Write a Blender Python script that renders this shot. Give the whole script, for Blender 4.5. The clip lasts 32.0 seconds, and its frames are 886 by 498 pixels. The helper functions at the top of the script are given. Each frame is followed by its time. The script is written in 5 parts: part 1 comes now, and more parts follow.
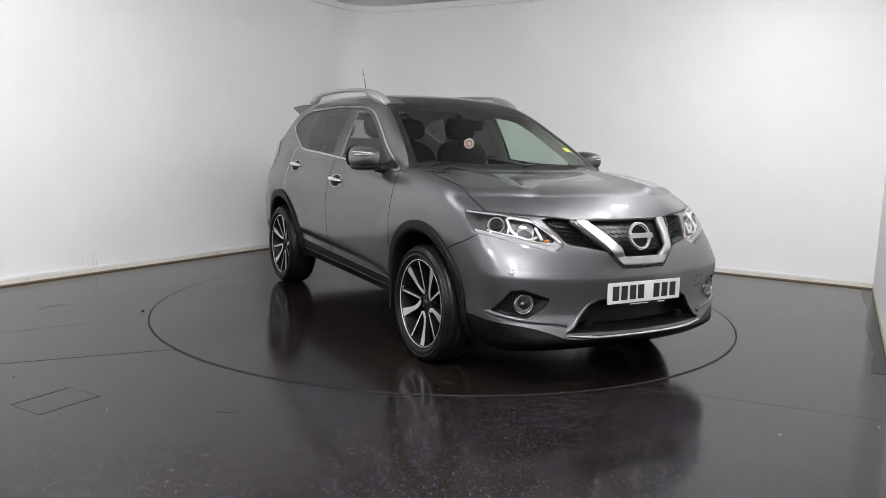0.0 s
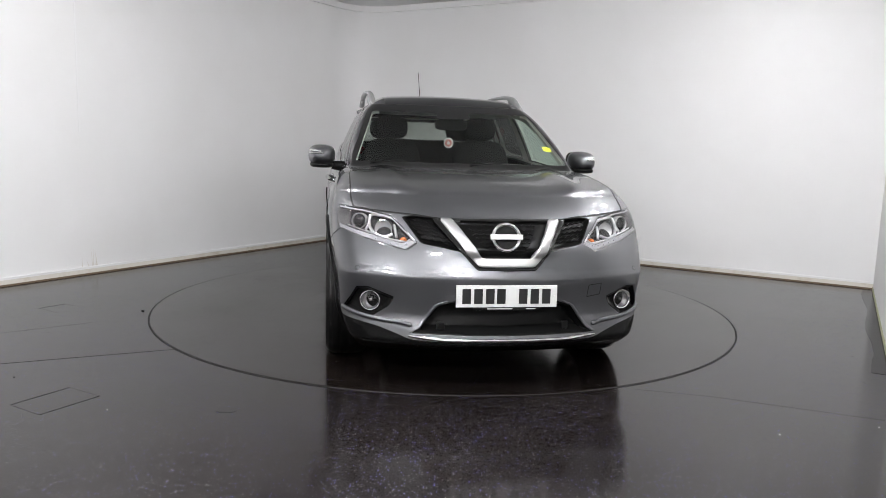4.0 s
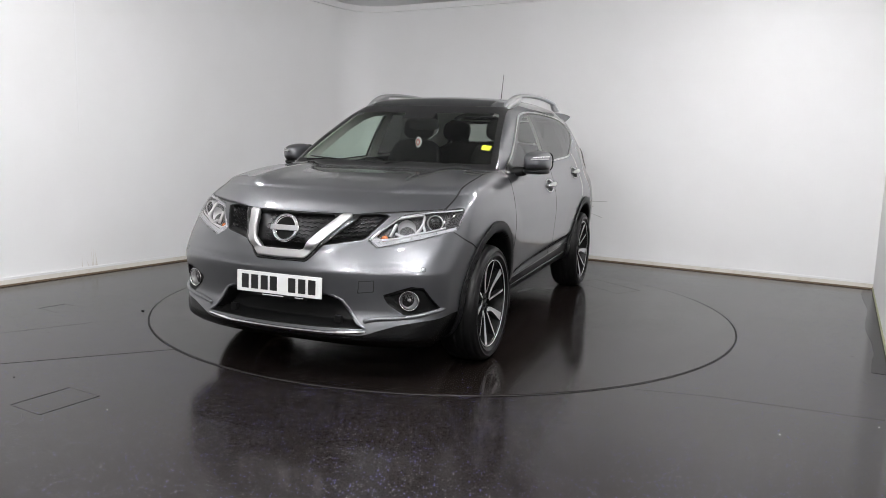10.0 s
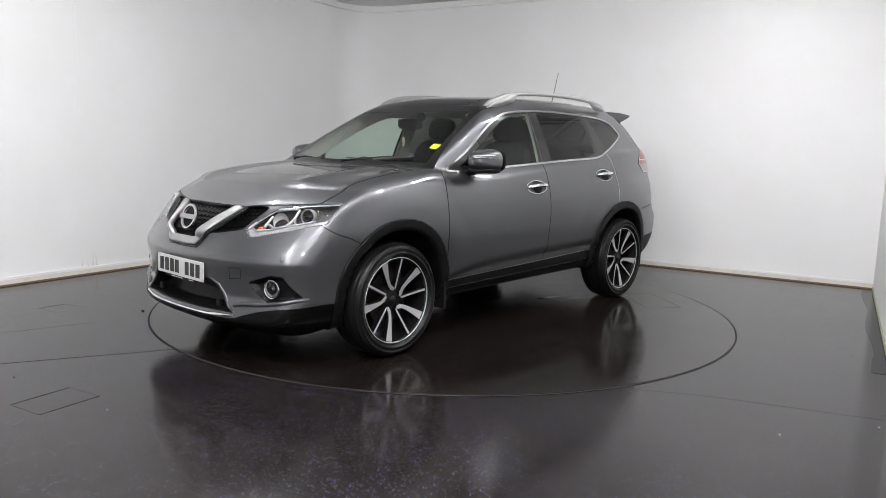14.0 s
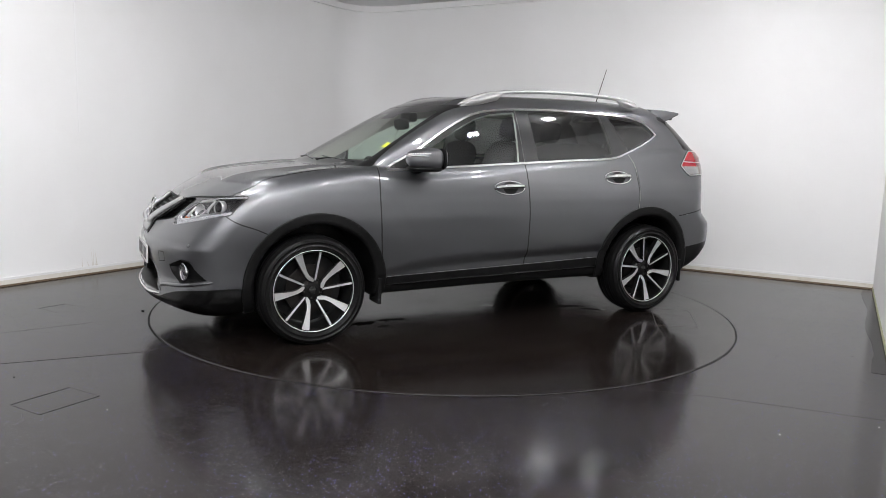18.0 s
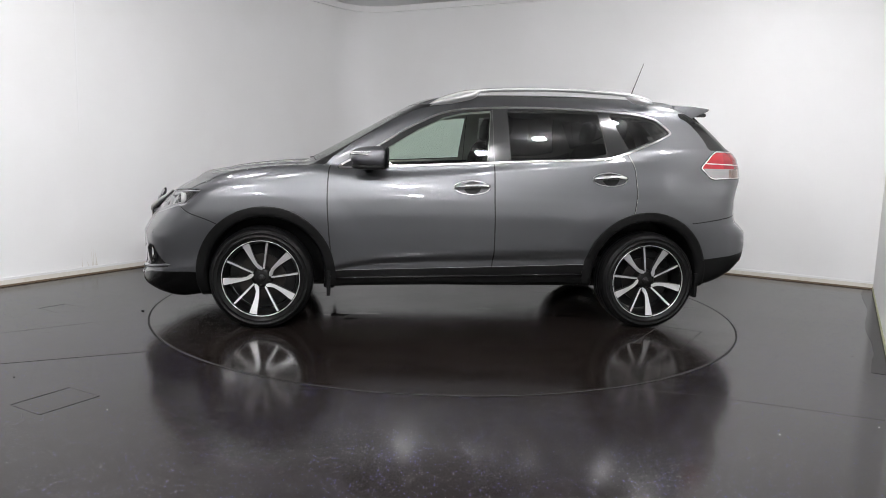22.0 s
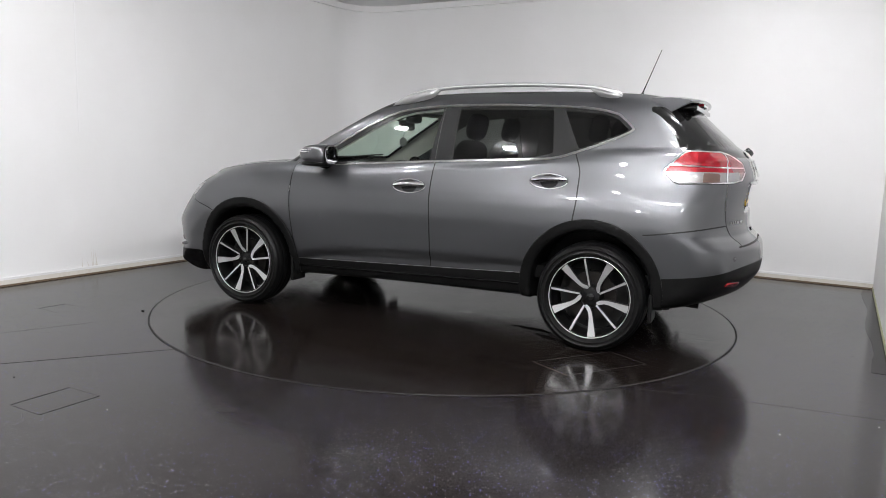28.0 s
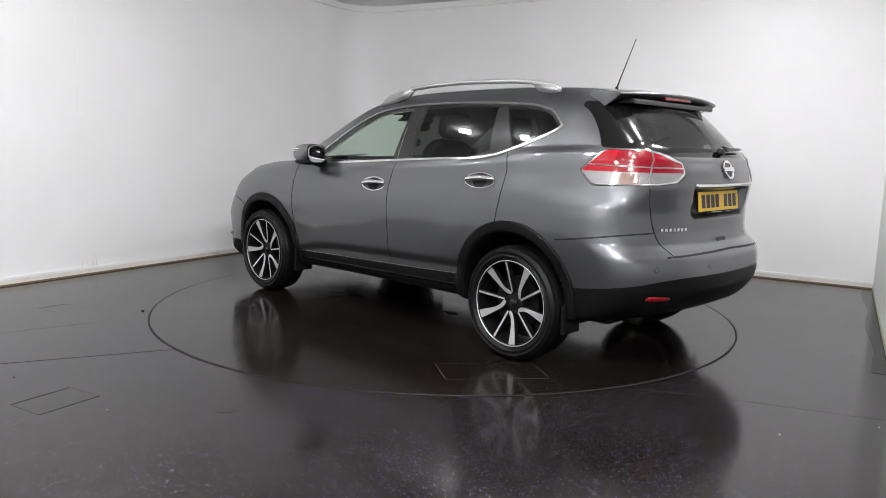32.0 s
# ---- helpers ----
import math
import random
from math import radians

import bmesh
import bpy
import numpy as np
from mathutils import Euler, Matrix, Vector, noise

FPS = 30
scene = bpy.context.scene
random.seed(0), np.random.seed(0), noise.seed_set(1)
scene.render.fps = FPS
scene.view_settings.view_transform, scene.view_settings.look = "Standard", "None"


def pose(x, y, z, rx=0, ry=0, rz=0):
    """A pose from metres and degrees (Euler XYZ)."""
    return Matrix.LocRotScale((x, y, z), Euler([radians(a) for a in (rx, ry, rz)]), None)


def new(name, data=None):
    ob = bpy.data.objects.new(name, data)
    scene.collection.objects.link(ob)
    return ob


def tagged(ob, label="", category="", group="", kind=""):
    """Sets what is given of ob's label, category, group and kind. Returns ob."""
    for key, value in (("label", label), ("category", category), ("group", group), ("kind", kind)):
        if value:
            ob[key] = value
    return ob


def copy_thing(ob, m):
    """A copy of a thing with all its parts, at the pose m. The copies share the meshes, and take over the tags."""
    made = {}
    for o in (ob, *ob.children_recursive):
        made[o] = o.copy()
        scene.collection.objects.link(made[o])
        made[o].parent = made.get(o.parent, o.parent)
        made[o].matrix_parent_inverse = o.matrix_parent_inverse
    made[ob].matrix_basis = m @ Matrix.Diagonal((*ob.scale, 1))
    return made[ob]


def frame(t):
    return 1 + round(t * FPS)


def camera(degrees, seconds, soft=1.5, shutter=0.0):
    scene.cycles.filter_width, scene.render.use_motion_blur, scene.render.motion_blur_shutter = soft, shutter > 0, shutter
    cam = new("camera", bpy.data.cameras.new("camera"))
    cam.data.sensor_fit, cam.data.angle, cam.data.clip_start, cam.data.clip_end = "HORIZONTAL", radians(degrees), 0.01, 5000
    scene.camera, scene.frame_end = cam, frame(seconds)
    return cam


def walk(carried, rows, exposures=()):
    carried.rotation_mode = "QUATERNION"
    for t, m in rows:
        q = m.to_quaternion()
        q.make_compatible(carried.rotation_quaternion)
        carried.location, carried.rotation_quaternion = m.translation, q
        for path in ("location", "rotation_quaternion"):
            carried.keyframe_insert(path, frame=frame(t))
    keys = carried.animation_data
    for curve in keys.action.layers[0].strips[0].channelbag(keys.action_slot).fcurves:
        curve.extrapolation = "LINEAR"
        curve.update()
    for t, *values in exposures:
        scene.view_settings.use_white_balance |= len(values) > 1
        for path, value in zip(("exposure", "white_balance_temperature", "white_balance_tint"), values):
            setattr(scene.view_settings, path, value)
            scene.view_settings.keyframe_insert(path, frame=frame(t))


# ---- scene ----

# ---- camera: it stands still on its stand, 1.27 m high ----
cam = camera(62.13, 32.0, soft=0.8)
EYE = (0.0, -5.847, 1.273)
CAM_POSE = Matrix.Translation(EYE) @ pose(0, 0, 0, 0, 0, 0.119) @ pose(0, 0, 0, 90 - 8.04, 0, 0) @ pose(0, 0, 0, 0, 0, 1.643)
walk(cam, [(0.0, CAM_POSE), (32.0, CAM_POSE)], exposures=[(0.0, 0.0), (32.0, 0.0)])

# ---- world: a closed hall, so only a faint grey remainder ----
world = bpy.data.worlds.new("world")
scene.world = world
world.use_nodes = True
world.node_tree.nodes["Background"].inputs[0].default_value = (0.8, 0.85, 0.9, 1)
world.node_tree.nodes["Background"].inputs[1].default_value = 0.05

PANEL_GLOW = 285.0
FILL_GLOW = 650.0


# ---- materials ----
def material(name, color=(0.5, 0.5, 0.5), rough=0.5, metal=0.0, coat=0.0, spec=0.5):
    m = bpy.data.materials.new(name)
    m.use_nodes = True
    b = m.node_tree.nodes["Principled BSDF"]
    b.inputs["Base Color"].default_value = (*color, 1)
    b.inputs["Roughness"].default_value = rough
    b.inputs["Metallic"].default_value = metal
    b.inputs["Coat Weight"].default_value = coat
    b.inputs["Coat Roughness"].default_value = 0.04
    b.inputs["Specular IOR Level"].default_value = spec
    return m


def shader(m):
    return m.node_tree.nodes["Principled BSDF"]


def node(m, kind, **values):
    n = m.node_tree.nodes.new(kind)
    for key, value in values.items():
        n.inputs[key].default_value = value
    return n


def link(m, a, b):
    m.node_tree.links.new(a, b)


def noise_tex(m, scale, detail=4.0, rough=0.55, coords="Object"):
    n = node(m, "ShaderNodeTexNoise", Scale=scale, Detail=detail, Roughness=rough)
    c = m.node_tree.nodes.new("ShaderNodeTexCoord")
    link(m, c.outputs[coords], n.inputs["Vector"])
    return n


def ramp(m, source, stops):
    r = m.node_tree.nodes.new("ShaderNodeValToRGB")
    e = r.color_ramp.elements
    while len(e) < len(stops):
        e.new(0.5)
    for el, (pos, col) in zip(e, stops):
        el.position = pos
        el.color = (*col, 1) if len(col) == 3 else col
    link(m, source, r.inputs[0])
    return r


def bump(m, source, strength, distance):
    b = node(m, "ShaderNodeBump", Strength=strength, Distance=distance)
    link(m, source, b.inputs["Height"])
    link(m, b.outputs[0], shader(m).inputs["Normal"])


def grey(v):
    return (v, v, v)


def glowing(name, color, strength):
    m = material(name, color, 0.6)
    shader(m).inputs["Emission Color"].default_value = (*color, 1)
    shader(m).inputs["Emission Strength"].default_value = strength
    return m


def clear(name, color, rough=0.0):
    """A thin pane: see-through, with a sheen that grows towards grazing angles on both of its sides."""
    m = bpy.data.materials.new(name)
    m.use_nodes = True
    t = m.node_tree
    t.nodes.remove(t.nodes["Principled BSDF"])
    see = t.nodes.new("ShaderNodeBsdfTransparent")
    see.inputs[0].default_value = (*color, 1)
    gloss = t.nodes.new("ShaderNodeBsdfGlossy")
    gloss.inputs["Roughness"].default_value = rough
    side = t.nodes.new("ShaderNodeLayerWeight")
    side.inputs["Blend"].default_value = 0.5
    power = t.nodes.new("ShaderNodeMath")
    power.operation, power.inputs[1].default_value = "POWER", 5.0
    scale = t.nodes.new("ShaderNodeMath")
    scale.operation, scale.inputs[1].default_value, scale.inputs[2].default_value = "MULTIPLY_ADD", 0.93, 0.065
    mixer = t.nodes.new("ShaderNodeMixShader")
    t.links.new(side.outputs["Facing"], power.inputs[0])
    t.links.new(power.outputs[0], scale.inputs[0])
    t.links.new(scale.outputs[0], mixer.inputs[0])
    t.links.new(see.outputs[0], mixer.inputs[1])
    t.links.new(gloss.outputs[0], mixer.inputs[2])
    t.links.new(mixer.outputs[0], t.nodes["Material Output"].inputs[0])
    return m


WALL = material("wall_paint", grey(0.8), 0.55)
link(WALL, ramp(WALL, noise_tex(WALL, 0.9, 6).outputs[0], [(0.3, (0.825, 0.82, 0.815)), (0.7, (0.87, 0.87, 0.87))]).outputs[0], shader(WALL).inputs["Base Color"])
bump(WALL, noise_tex(WALL, 60, 3).outputs[0], 0.12, 0.002)
CEIL = material("ceiling_paint", grey(0.80), 0.8)
link(CEIL, ramp(CEIL, noise_tex(CEIL, 1.2, 5).outputs[0], [(0.3, (0.77, 0.77, 0.765)), (0.7, (0.82, 0.82, 0.815))]).outputs[0], shader(CEIL).inputs["Base Color"])
FIXTURE = material("fixture_white", grey(0.75), 0.5)
SKIRT = material("skirting_paint", (0.66, 0.62, 0.55), 0.5)
link(SKIRT, ramp(SKIRT, noise_tex(SKIRT, 5, 8, 0.7).outputs[0], [(0.30, (0.58, 0.53, 0.45)), (0.50, (0.74, 0.71, 0.65))]).outputs[0], shader(SKIRT).inputs["Base Color"])

def vinyl(name, low, high, gloss, worn, speck, spec=0.34):
    """Glossy sheet vinyl with pale and blue chips, dull scuffed patches and faint stains."""
    m = material(name, low, gloss, spec=spec)
    wear = noise_tex(m, 1.1, 7, 0.62)
    fine = noise_tex(m, 16, 5, 0.6)
    tone = ramp(m, wear.outputs[0], [(0.32, low), (0.68, high)])
    mixer = m.node_tree.nodes.new("ShaderNodeMixRGB")
    link(m, tone.outputs[0], mixer.inputs[1])
    chips = node(m, "ShaderNodeTexVoronoi", Scale=98.0)
    link(m, m.node_tree.nodes.new("ShaderNodeTexCoord").outputs["Object"], chips.inputs["Vector"])
    spot = ramp(m, chips.outputs["Distance"], [(0.0, grey(1)), (0.20, grey(1)), (0.27, grey(0))])
    pick = node(m, "ShaderNodeSeparateColor")
    link(m, chips.outputs["Color"], pick.inputs[0])
    few = ramp(m, pick.outputs[0], [(1 - speck - 0.02, grey(0)), (1 - speck, grey(1))])
    both = m.node_tree.nodes.new("ShaderNodeMath")
    both.operation = "MULTIPLY"
    link(m, spot.outputs[0], both.inputs[0])
    link(m, few.outputs[0], both.inputs[1])
    hue = ramp(m, pick.outputs[1], [(0.0, (0.25, 0.25, 0.70)), (0.40, (0.15, 0.15, 0.34)), (0.55, (0.11, 0.11, 0.11)), (1.0, (0.36, 0.36, 0.36))])
    link(m, both.outputs[0], mixer.inputs[0])
    link(m, hue.outputs[0], mixer.inputs[2])
    link(m, mixer.outputs[0], shader(m).inputs["Base Color"])
    dull = ramp(m, wear.outputs[0], [(0.35, grey(gloss)), (0.62, grey(worn))])
    small = ramp(m, fine.outputs[0], [(0.40, grey(0.0)), (0.75, grey(0.05))])
    add = m.node_tree.nodes.new("ShaderNodeMath")
    add.operation = "ADD"
    link(m, dull.outputs[0], add.inputs[0])
    link(m, small.outputs[0], add.inputs[1])
    link(m, add.outputs[0], shader(m).inputs["Roughness"])
    bump(m, fine.outputs[0], 0.006, 0.002)
    return m


FLOOR = vinyl("safety_vinyl", (0.0094, 0.0076, 0.0074), (0.0140, 0.0112, 0.0106), 0.12, 0.15, 0.30, 0.28)
DISC = vinyl("turntable_vinyl", (0.0068, 0.0052, 0.0045), (0.0115, 0.0085, 0.0072), 0.09, 0.18, 0.04)
WET = material("wet_film", (0.006, 0.005, 0.0045), 0.02, spec=0.3)
RUST = material("rusty_joint", (0.07, 0.04, 0.026), 0.6)
DIRT = material("floor_dirt", (0.010, 0.009, 0.0085), 0.2, spec=0.12)
MOSS = material("yellowed_edge", (0.42, 0.42, 0.26), 0.6)
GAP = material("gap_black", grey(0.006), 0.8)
GRIME = material("brown_grime", (0.16, 0.115, 0.07), 0.7)
SCUFF = material("wall_scuff", (0.5, 0.49, 0.48), 0.6)
STAIN = material("wall_stain", (0.70, 0.66, 0.61), 0.6)
SEAM = material("seam_grime", (0.024, 0.022, 0.021), 0.6)
DULL = material("dull_scuff", (0.013, 0.012, 0.0115), 0.22, spec=0.3)
STREAK = material("brown_streak", (0.011, 0.0085, 0.0075), 0.2, spec=0.28)
JOINT = material("joint_paint", grey(0.86), 0.4)
LEDP = glowing("panel_light", (0.985, 0.98, 1.0), PANEL_GLOW)
FILL_LED = glowing("fill_panel_light", (0.985, 0.98, 1.0), FILL_GLOW)

PAINT = material("metallic_grey_paint", (0.122, 0.124, 0.131), 0.40, 0.9, 1.0)
shader(PAINT).inputs["Coat Roughness"].default_value = 0.02
FRIT = material("black_band", grey(0.006), 0.1, spec=0.45)
PILLARB = material("pillar_film", grey(0.022), 0.14, spec=0.5)
PLASTIC = material("black_plastic", grey(0.0055), 0.40, spec=0.12)
GLOSSB = material("gloss_black", grey(0.01), 0.08)
RUBBER = material("tyre_rubber", grey(0.0055), 0.36, spec=0.15)
CHROME = material("chrome", grey(0.75), 0.1, 1.0)
ALLOY = material("machined_alloy", grey(0.62), 0.38, 0.8)
WHEELB = material("wheel_black", grey(0.006), 0.28, spec=0.22)
SATIN = material("satin_silver", grey(0.50), 0.46, 0.8)
GLASS = clear("clear_glass", (0.80, 0.90, 0.83))
PRIVACY = clear("privacy_glass", (0.105, 0.105, 0.103))
REARGLASS = clear("rear_glass", (0.42, 0.42, 0.41))
LENS = clear("lamp_lens", (0.97, 0.97, 0.98))
REDLENS = material("red_lens", (0.30, 0.005, 0.012), 0.22, 0.0, 1.0, 0.3)
DEEPRED = material("deep_red_lens", (0.20, 0.002, 0.008), 0.22, 0.0, 1.0, 0.3)
WHITELENS = material("white_lens", (0.30, 0.29, 0.29), 0.25, 0.5, 1.0)
for lens_mat in (REDLENS, WHITELENS):
    ribs = node(lens_mat, "ShaderNodeTexWave", Scale=9.0, Distortion=1.5)
    ribs.bands_direction = "Z"
    link(lens_mat, lens_mat.node_tree.nodes.new("ShaderNodeTexCoord").outputs["Object"], ribs.inputs["Vector"])
    bump(lens_mat, ribs.outputs["Color"], 0.25, 0.003)
FROST = material("frosted_lens", (0.26, 0.26, 0.27), 0.3)
AMBER = material("amber_lens", (0.17, 0.11, 0.09), 0.25, 0.5, 1.0)
CHEVRON = material("satin_chrome", grey(0.52), 0.42, 1.0)
LIPB = material("lip_black", grey(0.0035), 0.2, spec=0.16)
LAMPCHROME = material("lamp_chrome", grey(0.66), 0.30, 1.0)
BOWL = material("reflector_silver", grey(0.62), 0.32, 0.7)
FOGCUP = material("fog_reflector", grey(0.22), 0.3, 0.8)
ORANGE = material("orange_bulb", (0.55, 0.16, 0.05), 0.2)
PLATEW = material("plate_white", (0.60, 0.60, 0.59), 0.4)
PLATEY = material("plate_yellow", (0.8, 0.5, 0.02), 0.35)
INK = material("plate_ink", grey(0.008), 0.4)
CLOTH = material("seat_cloth", grey(0.010), 0.9, spec=0.1)
LIGHTTRIM = material("pale_trim", (0.55, 0.54, 0.50), 0.7)
GRILLEB = material("grille_black", grey(0.0025), 0.3, spec=0.10)
TRIM = material("bright_trim", grey(0.68), 0.2, 1.0)
LAMPBLACK = material("lamp_housing", grey(0.035), 0.35, 0.6)
MIRRORG = material("mirror_glass", grey(0.55), 0.02, 1.0)
BRAKE = material("brake_steel", (0.035, 0.032, 0.030), 0.5, 1.0)
DISCRED = material("disc_red", (0.30, 0.07, 0.06), 0.5)
DISCGREY = material("disc_grey", (0.42, 0.41, 0.41), 0.5)
ROOFGLASS = material("roof_glass", (0.012, 0.012, 0.014), 0.08)
YELLOW = material("yellow_paper", (0.85, 0.8, 0.05), 0.6)


# ---- mesh helpers ----
def mesh_of(name, verts, faces, mat, smooth=True, normals=None):
    me = bpy.data.meshes.new(name)
    me.from_pydata([tuple(v) for v in verts], [], faces)
    me.materials.append(mat)
    if smooth:
        me.polygons.foreach_set("use_smooth", [True] * len(me.polygons))
    if normals is not None and len(normals):
        me.normals_split_custom_set_from_vertices([tuple(n) for n in normals])
    me.update()
    return me


def part(name, bm, mat, parent, label="", smooth=False, m=None):
    """One mesh object under a thing or a part, from a bmesh or a mesh."""
    if isinstance(bm, bpy.types.Mesh):
        me = bm
    else:
        me = bpy.data.meshes.new(name)
        bm.normal_update()
        bm.to_mesh(me)
        bm.free()
        if mat is not None:
            me.materials.append(mat)
        if smooth:
            me.polygons.foreach_set("use_smooth", [True] * len(me.polygons))
    ob = new(name, me)
    if parent is not None:
        ob.parent = parent
    if m is not None:
        ob.matrix_basis = m
    if label:
        tagged(ob, label)
    return ob


def box(x0, x1, y0, y1, z0, z1, bevel=0.0, segs=2, bm=None):
    bm = bm or bmesh.new()
    made = bmesh.ops.create_cube(bm, size=1)["verts"]
    for v in made:
        v.co = Vector((x0 + (v.co.x + 0.5) * (x1 - x0), y0 + (v.co.y + 0.5) * (y1 - y0), z0 + (v.co.z + 0.5) * (z1 - z0)))
    if bevel:
        edges = list({e for v in made for e in v.link_edges})
        bmesh.ops.bevel(bm, geom=edges, offset=bevel, segments=segs, profile=0.6, affect="EDGES", clamp_overlap=True)
    return bm


def lathe(profile, axis="y", steps=64, bm=None, arc=360.0):
    """Turn a profile of (radius, along) points round an axis."""
    bm = bm or bmesh.new()
    rings = []
    closed = arc >= 359.9
    for i in range(steps if closed else steps + 1):
        a = radians(arc * i / steps)
        c, s = math.cos(a), math.sin(a)
        row = []
        for r, h in profile:
            co = {"y": (r * c, h, r * s), "z": (r * c, r * s, h), "x": (h, r * c, r * s)}[axis]
            row.append(bm.verts.new(co))
        rings.append(row)
    n = len(rings)
    for i in range(n if closed else n - 1):
        a, b = rings[i], rings[(i + 1) % n]
        for j in range(len(profile) - 1):
            bm.faces.new((a[j], b[j], b[j + 1], a[j + 1]))
    return bm


def tube(points, radius, sides=8, bm=None, flat=1.0, cap=True):
    """A rod along points; flat squeezes it in height."""
    bm = bm or bmesh.new()
    pts = [Vector(p) for p in points]
    rings = []
    for i, p in enumerate(pts):
        d = (pts[min(i + 1, len(pts) - 1)] - pts[max(i - 1, 0)]).normalized()
        u = d.cross(Vector((0, 0, 1)))
        u = u.normalized() if u.length > 1e-4 else Vector((1, 0, 0))
        w = u.cross(d)
        r = radius[i] if isinstance(radius, (list, tuple)) else radius
        rings.append([bm.verts.new(p + (u * math.cos(a) + w * math.sin(a) * flat) * r) for a in (2 * math.pi * k / sides for k in range(sides))])
    for a, b in zip(rings, rings[1:]):
        for k in range(sides):
            bm.faces.new((a[k], a[(k + 1) % sides], b[(k + 1) % sides], b[k]))
    if cap:
        bm.faces.new(rings[0][::-1])
        bm.faces.new(rings[-1])
    return bm


def smooth_line(points, steps=8, closed=False):
    """A rounded line through control points."""
    p = [np.array(q, float) for q in points]
    n = len(p)
    out = []
    for i in range(n if closed else n - 1):
        if closed:
            a, b, c, d = p[i - 1], p[i], p[(i + 1) % n], p[(i + 2) % n]
        else:
            a, b, c, d = p[max(i - 1, 0)], p[i], p[i + 1], p[min(i + 2, n - 1)]
        for k in range(steps):
            t = k / steps
            out.append(0.5 * (2 * b + (c - a) * t + (2 * a - 5 * b + 4 * c - d) * t * t + (3 * b - a - 3 * c + d) * t ** 3))
    if not closed:
        out.append(p[-1])
    return np.array(out)


# ---- the hall: two walls meeting in a rounded corner, an end wall, floor and ceiling ----
CORNER_A, CORNER_B = Vector((-1.18, 4.27, 0)), Vector((4.19, 1.23, 0))
LEFT_DIR, END_DIR = Vector((-0.520, -0.854, 0)), Vector((-0.471, -0.882, 0))
LEFT_END, END_END = CORNER_A + LEFT_DIR * 14.0, CORNER_B + END_DIR * 3.4
FAR_EAST, FAR_SOUTH = Vector((6.6, -3.9, 0)), Vector((1.0, -13.0, 0))
ROOM_H = 3.04


def rounded(a, corner, b, r, steps=48):
    """Plan points of a rounded corner."""
    u, v = (a - corner).normalized(), (b - corner).normalized()
    p0, p1 = corner + u * r, corner + v * r
    return [p0 * (1 - t) ** 2 + corner * 2 * t * (1 - t) + p1 * t * t for t in (i / steps for i in range(steps + 1))]


def wall_sheet(name, pts, z0, z1, depth, mat, label, outward=1.0):
    """A standing sheet with thickness along plan points."""
    bm = bmesh.new()
    rows = []
    for i, p in enumerate(pts):
        d = (pts[min(i + 1, len(pts) - 1)] - pts[max(i - 1, 0)]).normalized()
        n = Vector((-d.y, d.x, 0)) * outward * depth
        rows.append([bm.verts.new((*q.xy, z)) for q, z in ((p, z0), (p, z1), (p + n, z1), (p + n, z0))])
    for a, b in zip(rows, rows[1:]):
        for k in range(4):
            bm.faces.new((a[k], a[(k + 1) % 4], b[(k + 1) % 4], b[k]))
    bm.faces.new(rows[0][::-1])
    bm.faces.new(rows[-1])
    bmesh.ops.recalc_face_normals(bm, faces=bm.faces)
    return tagged(part(name, bm, mat, None), label, "wall", kind="structure")


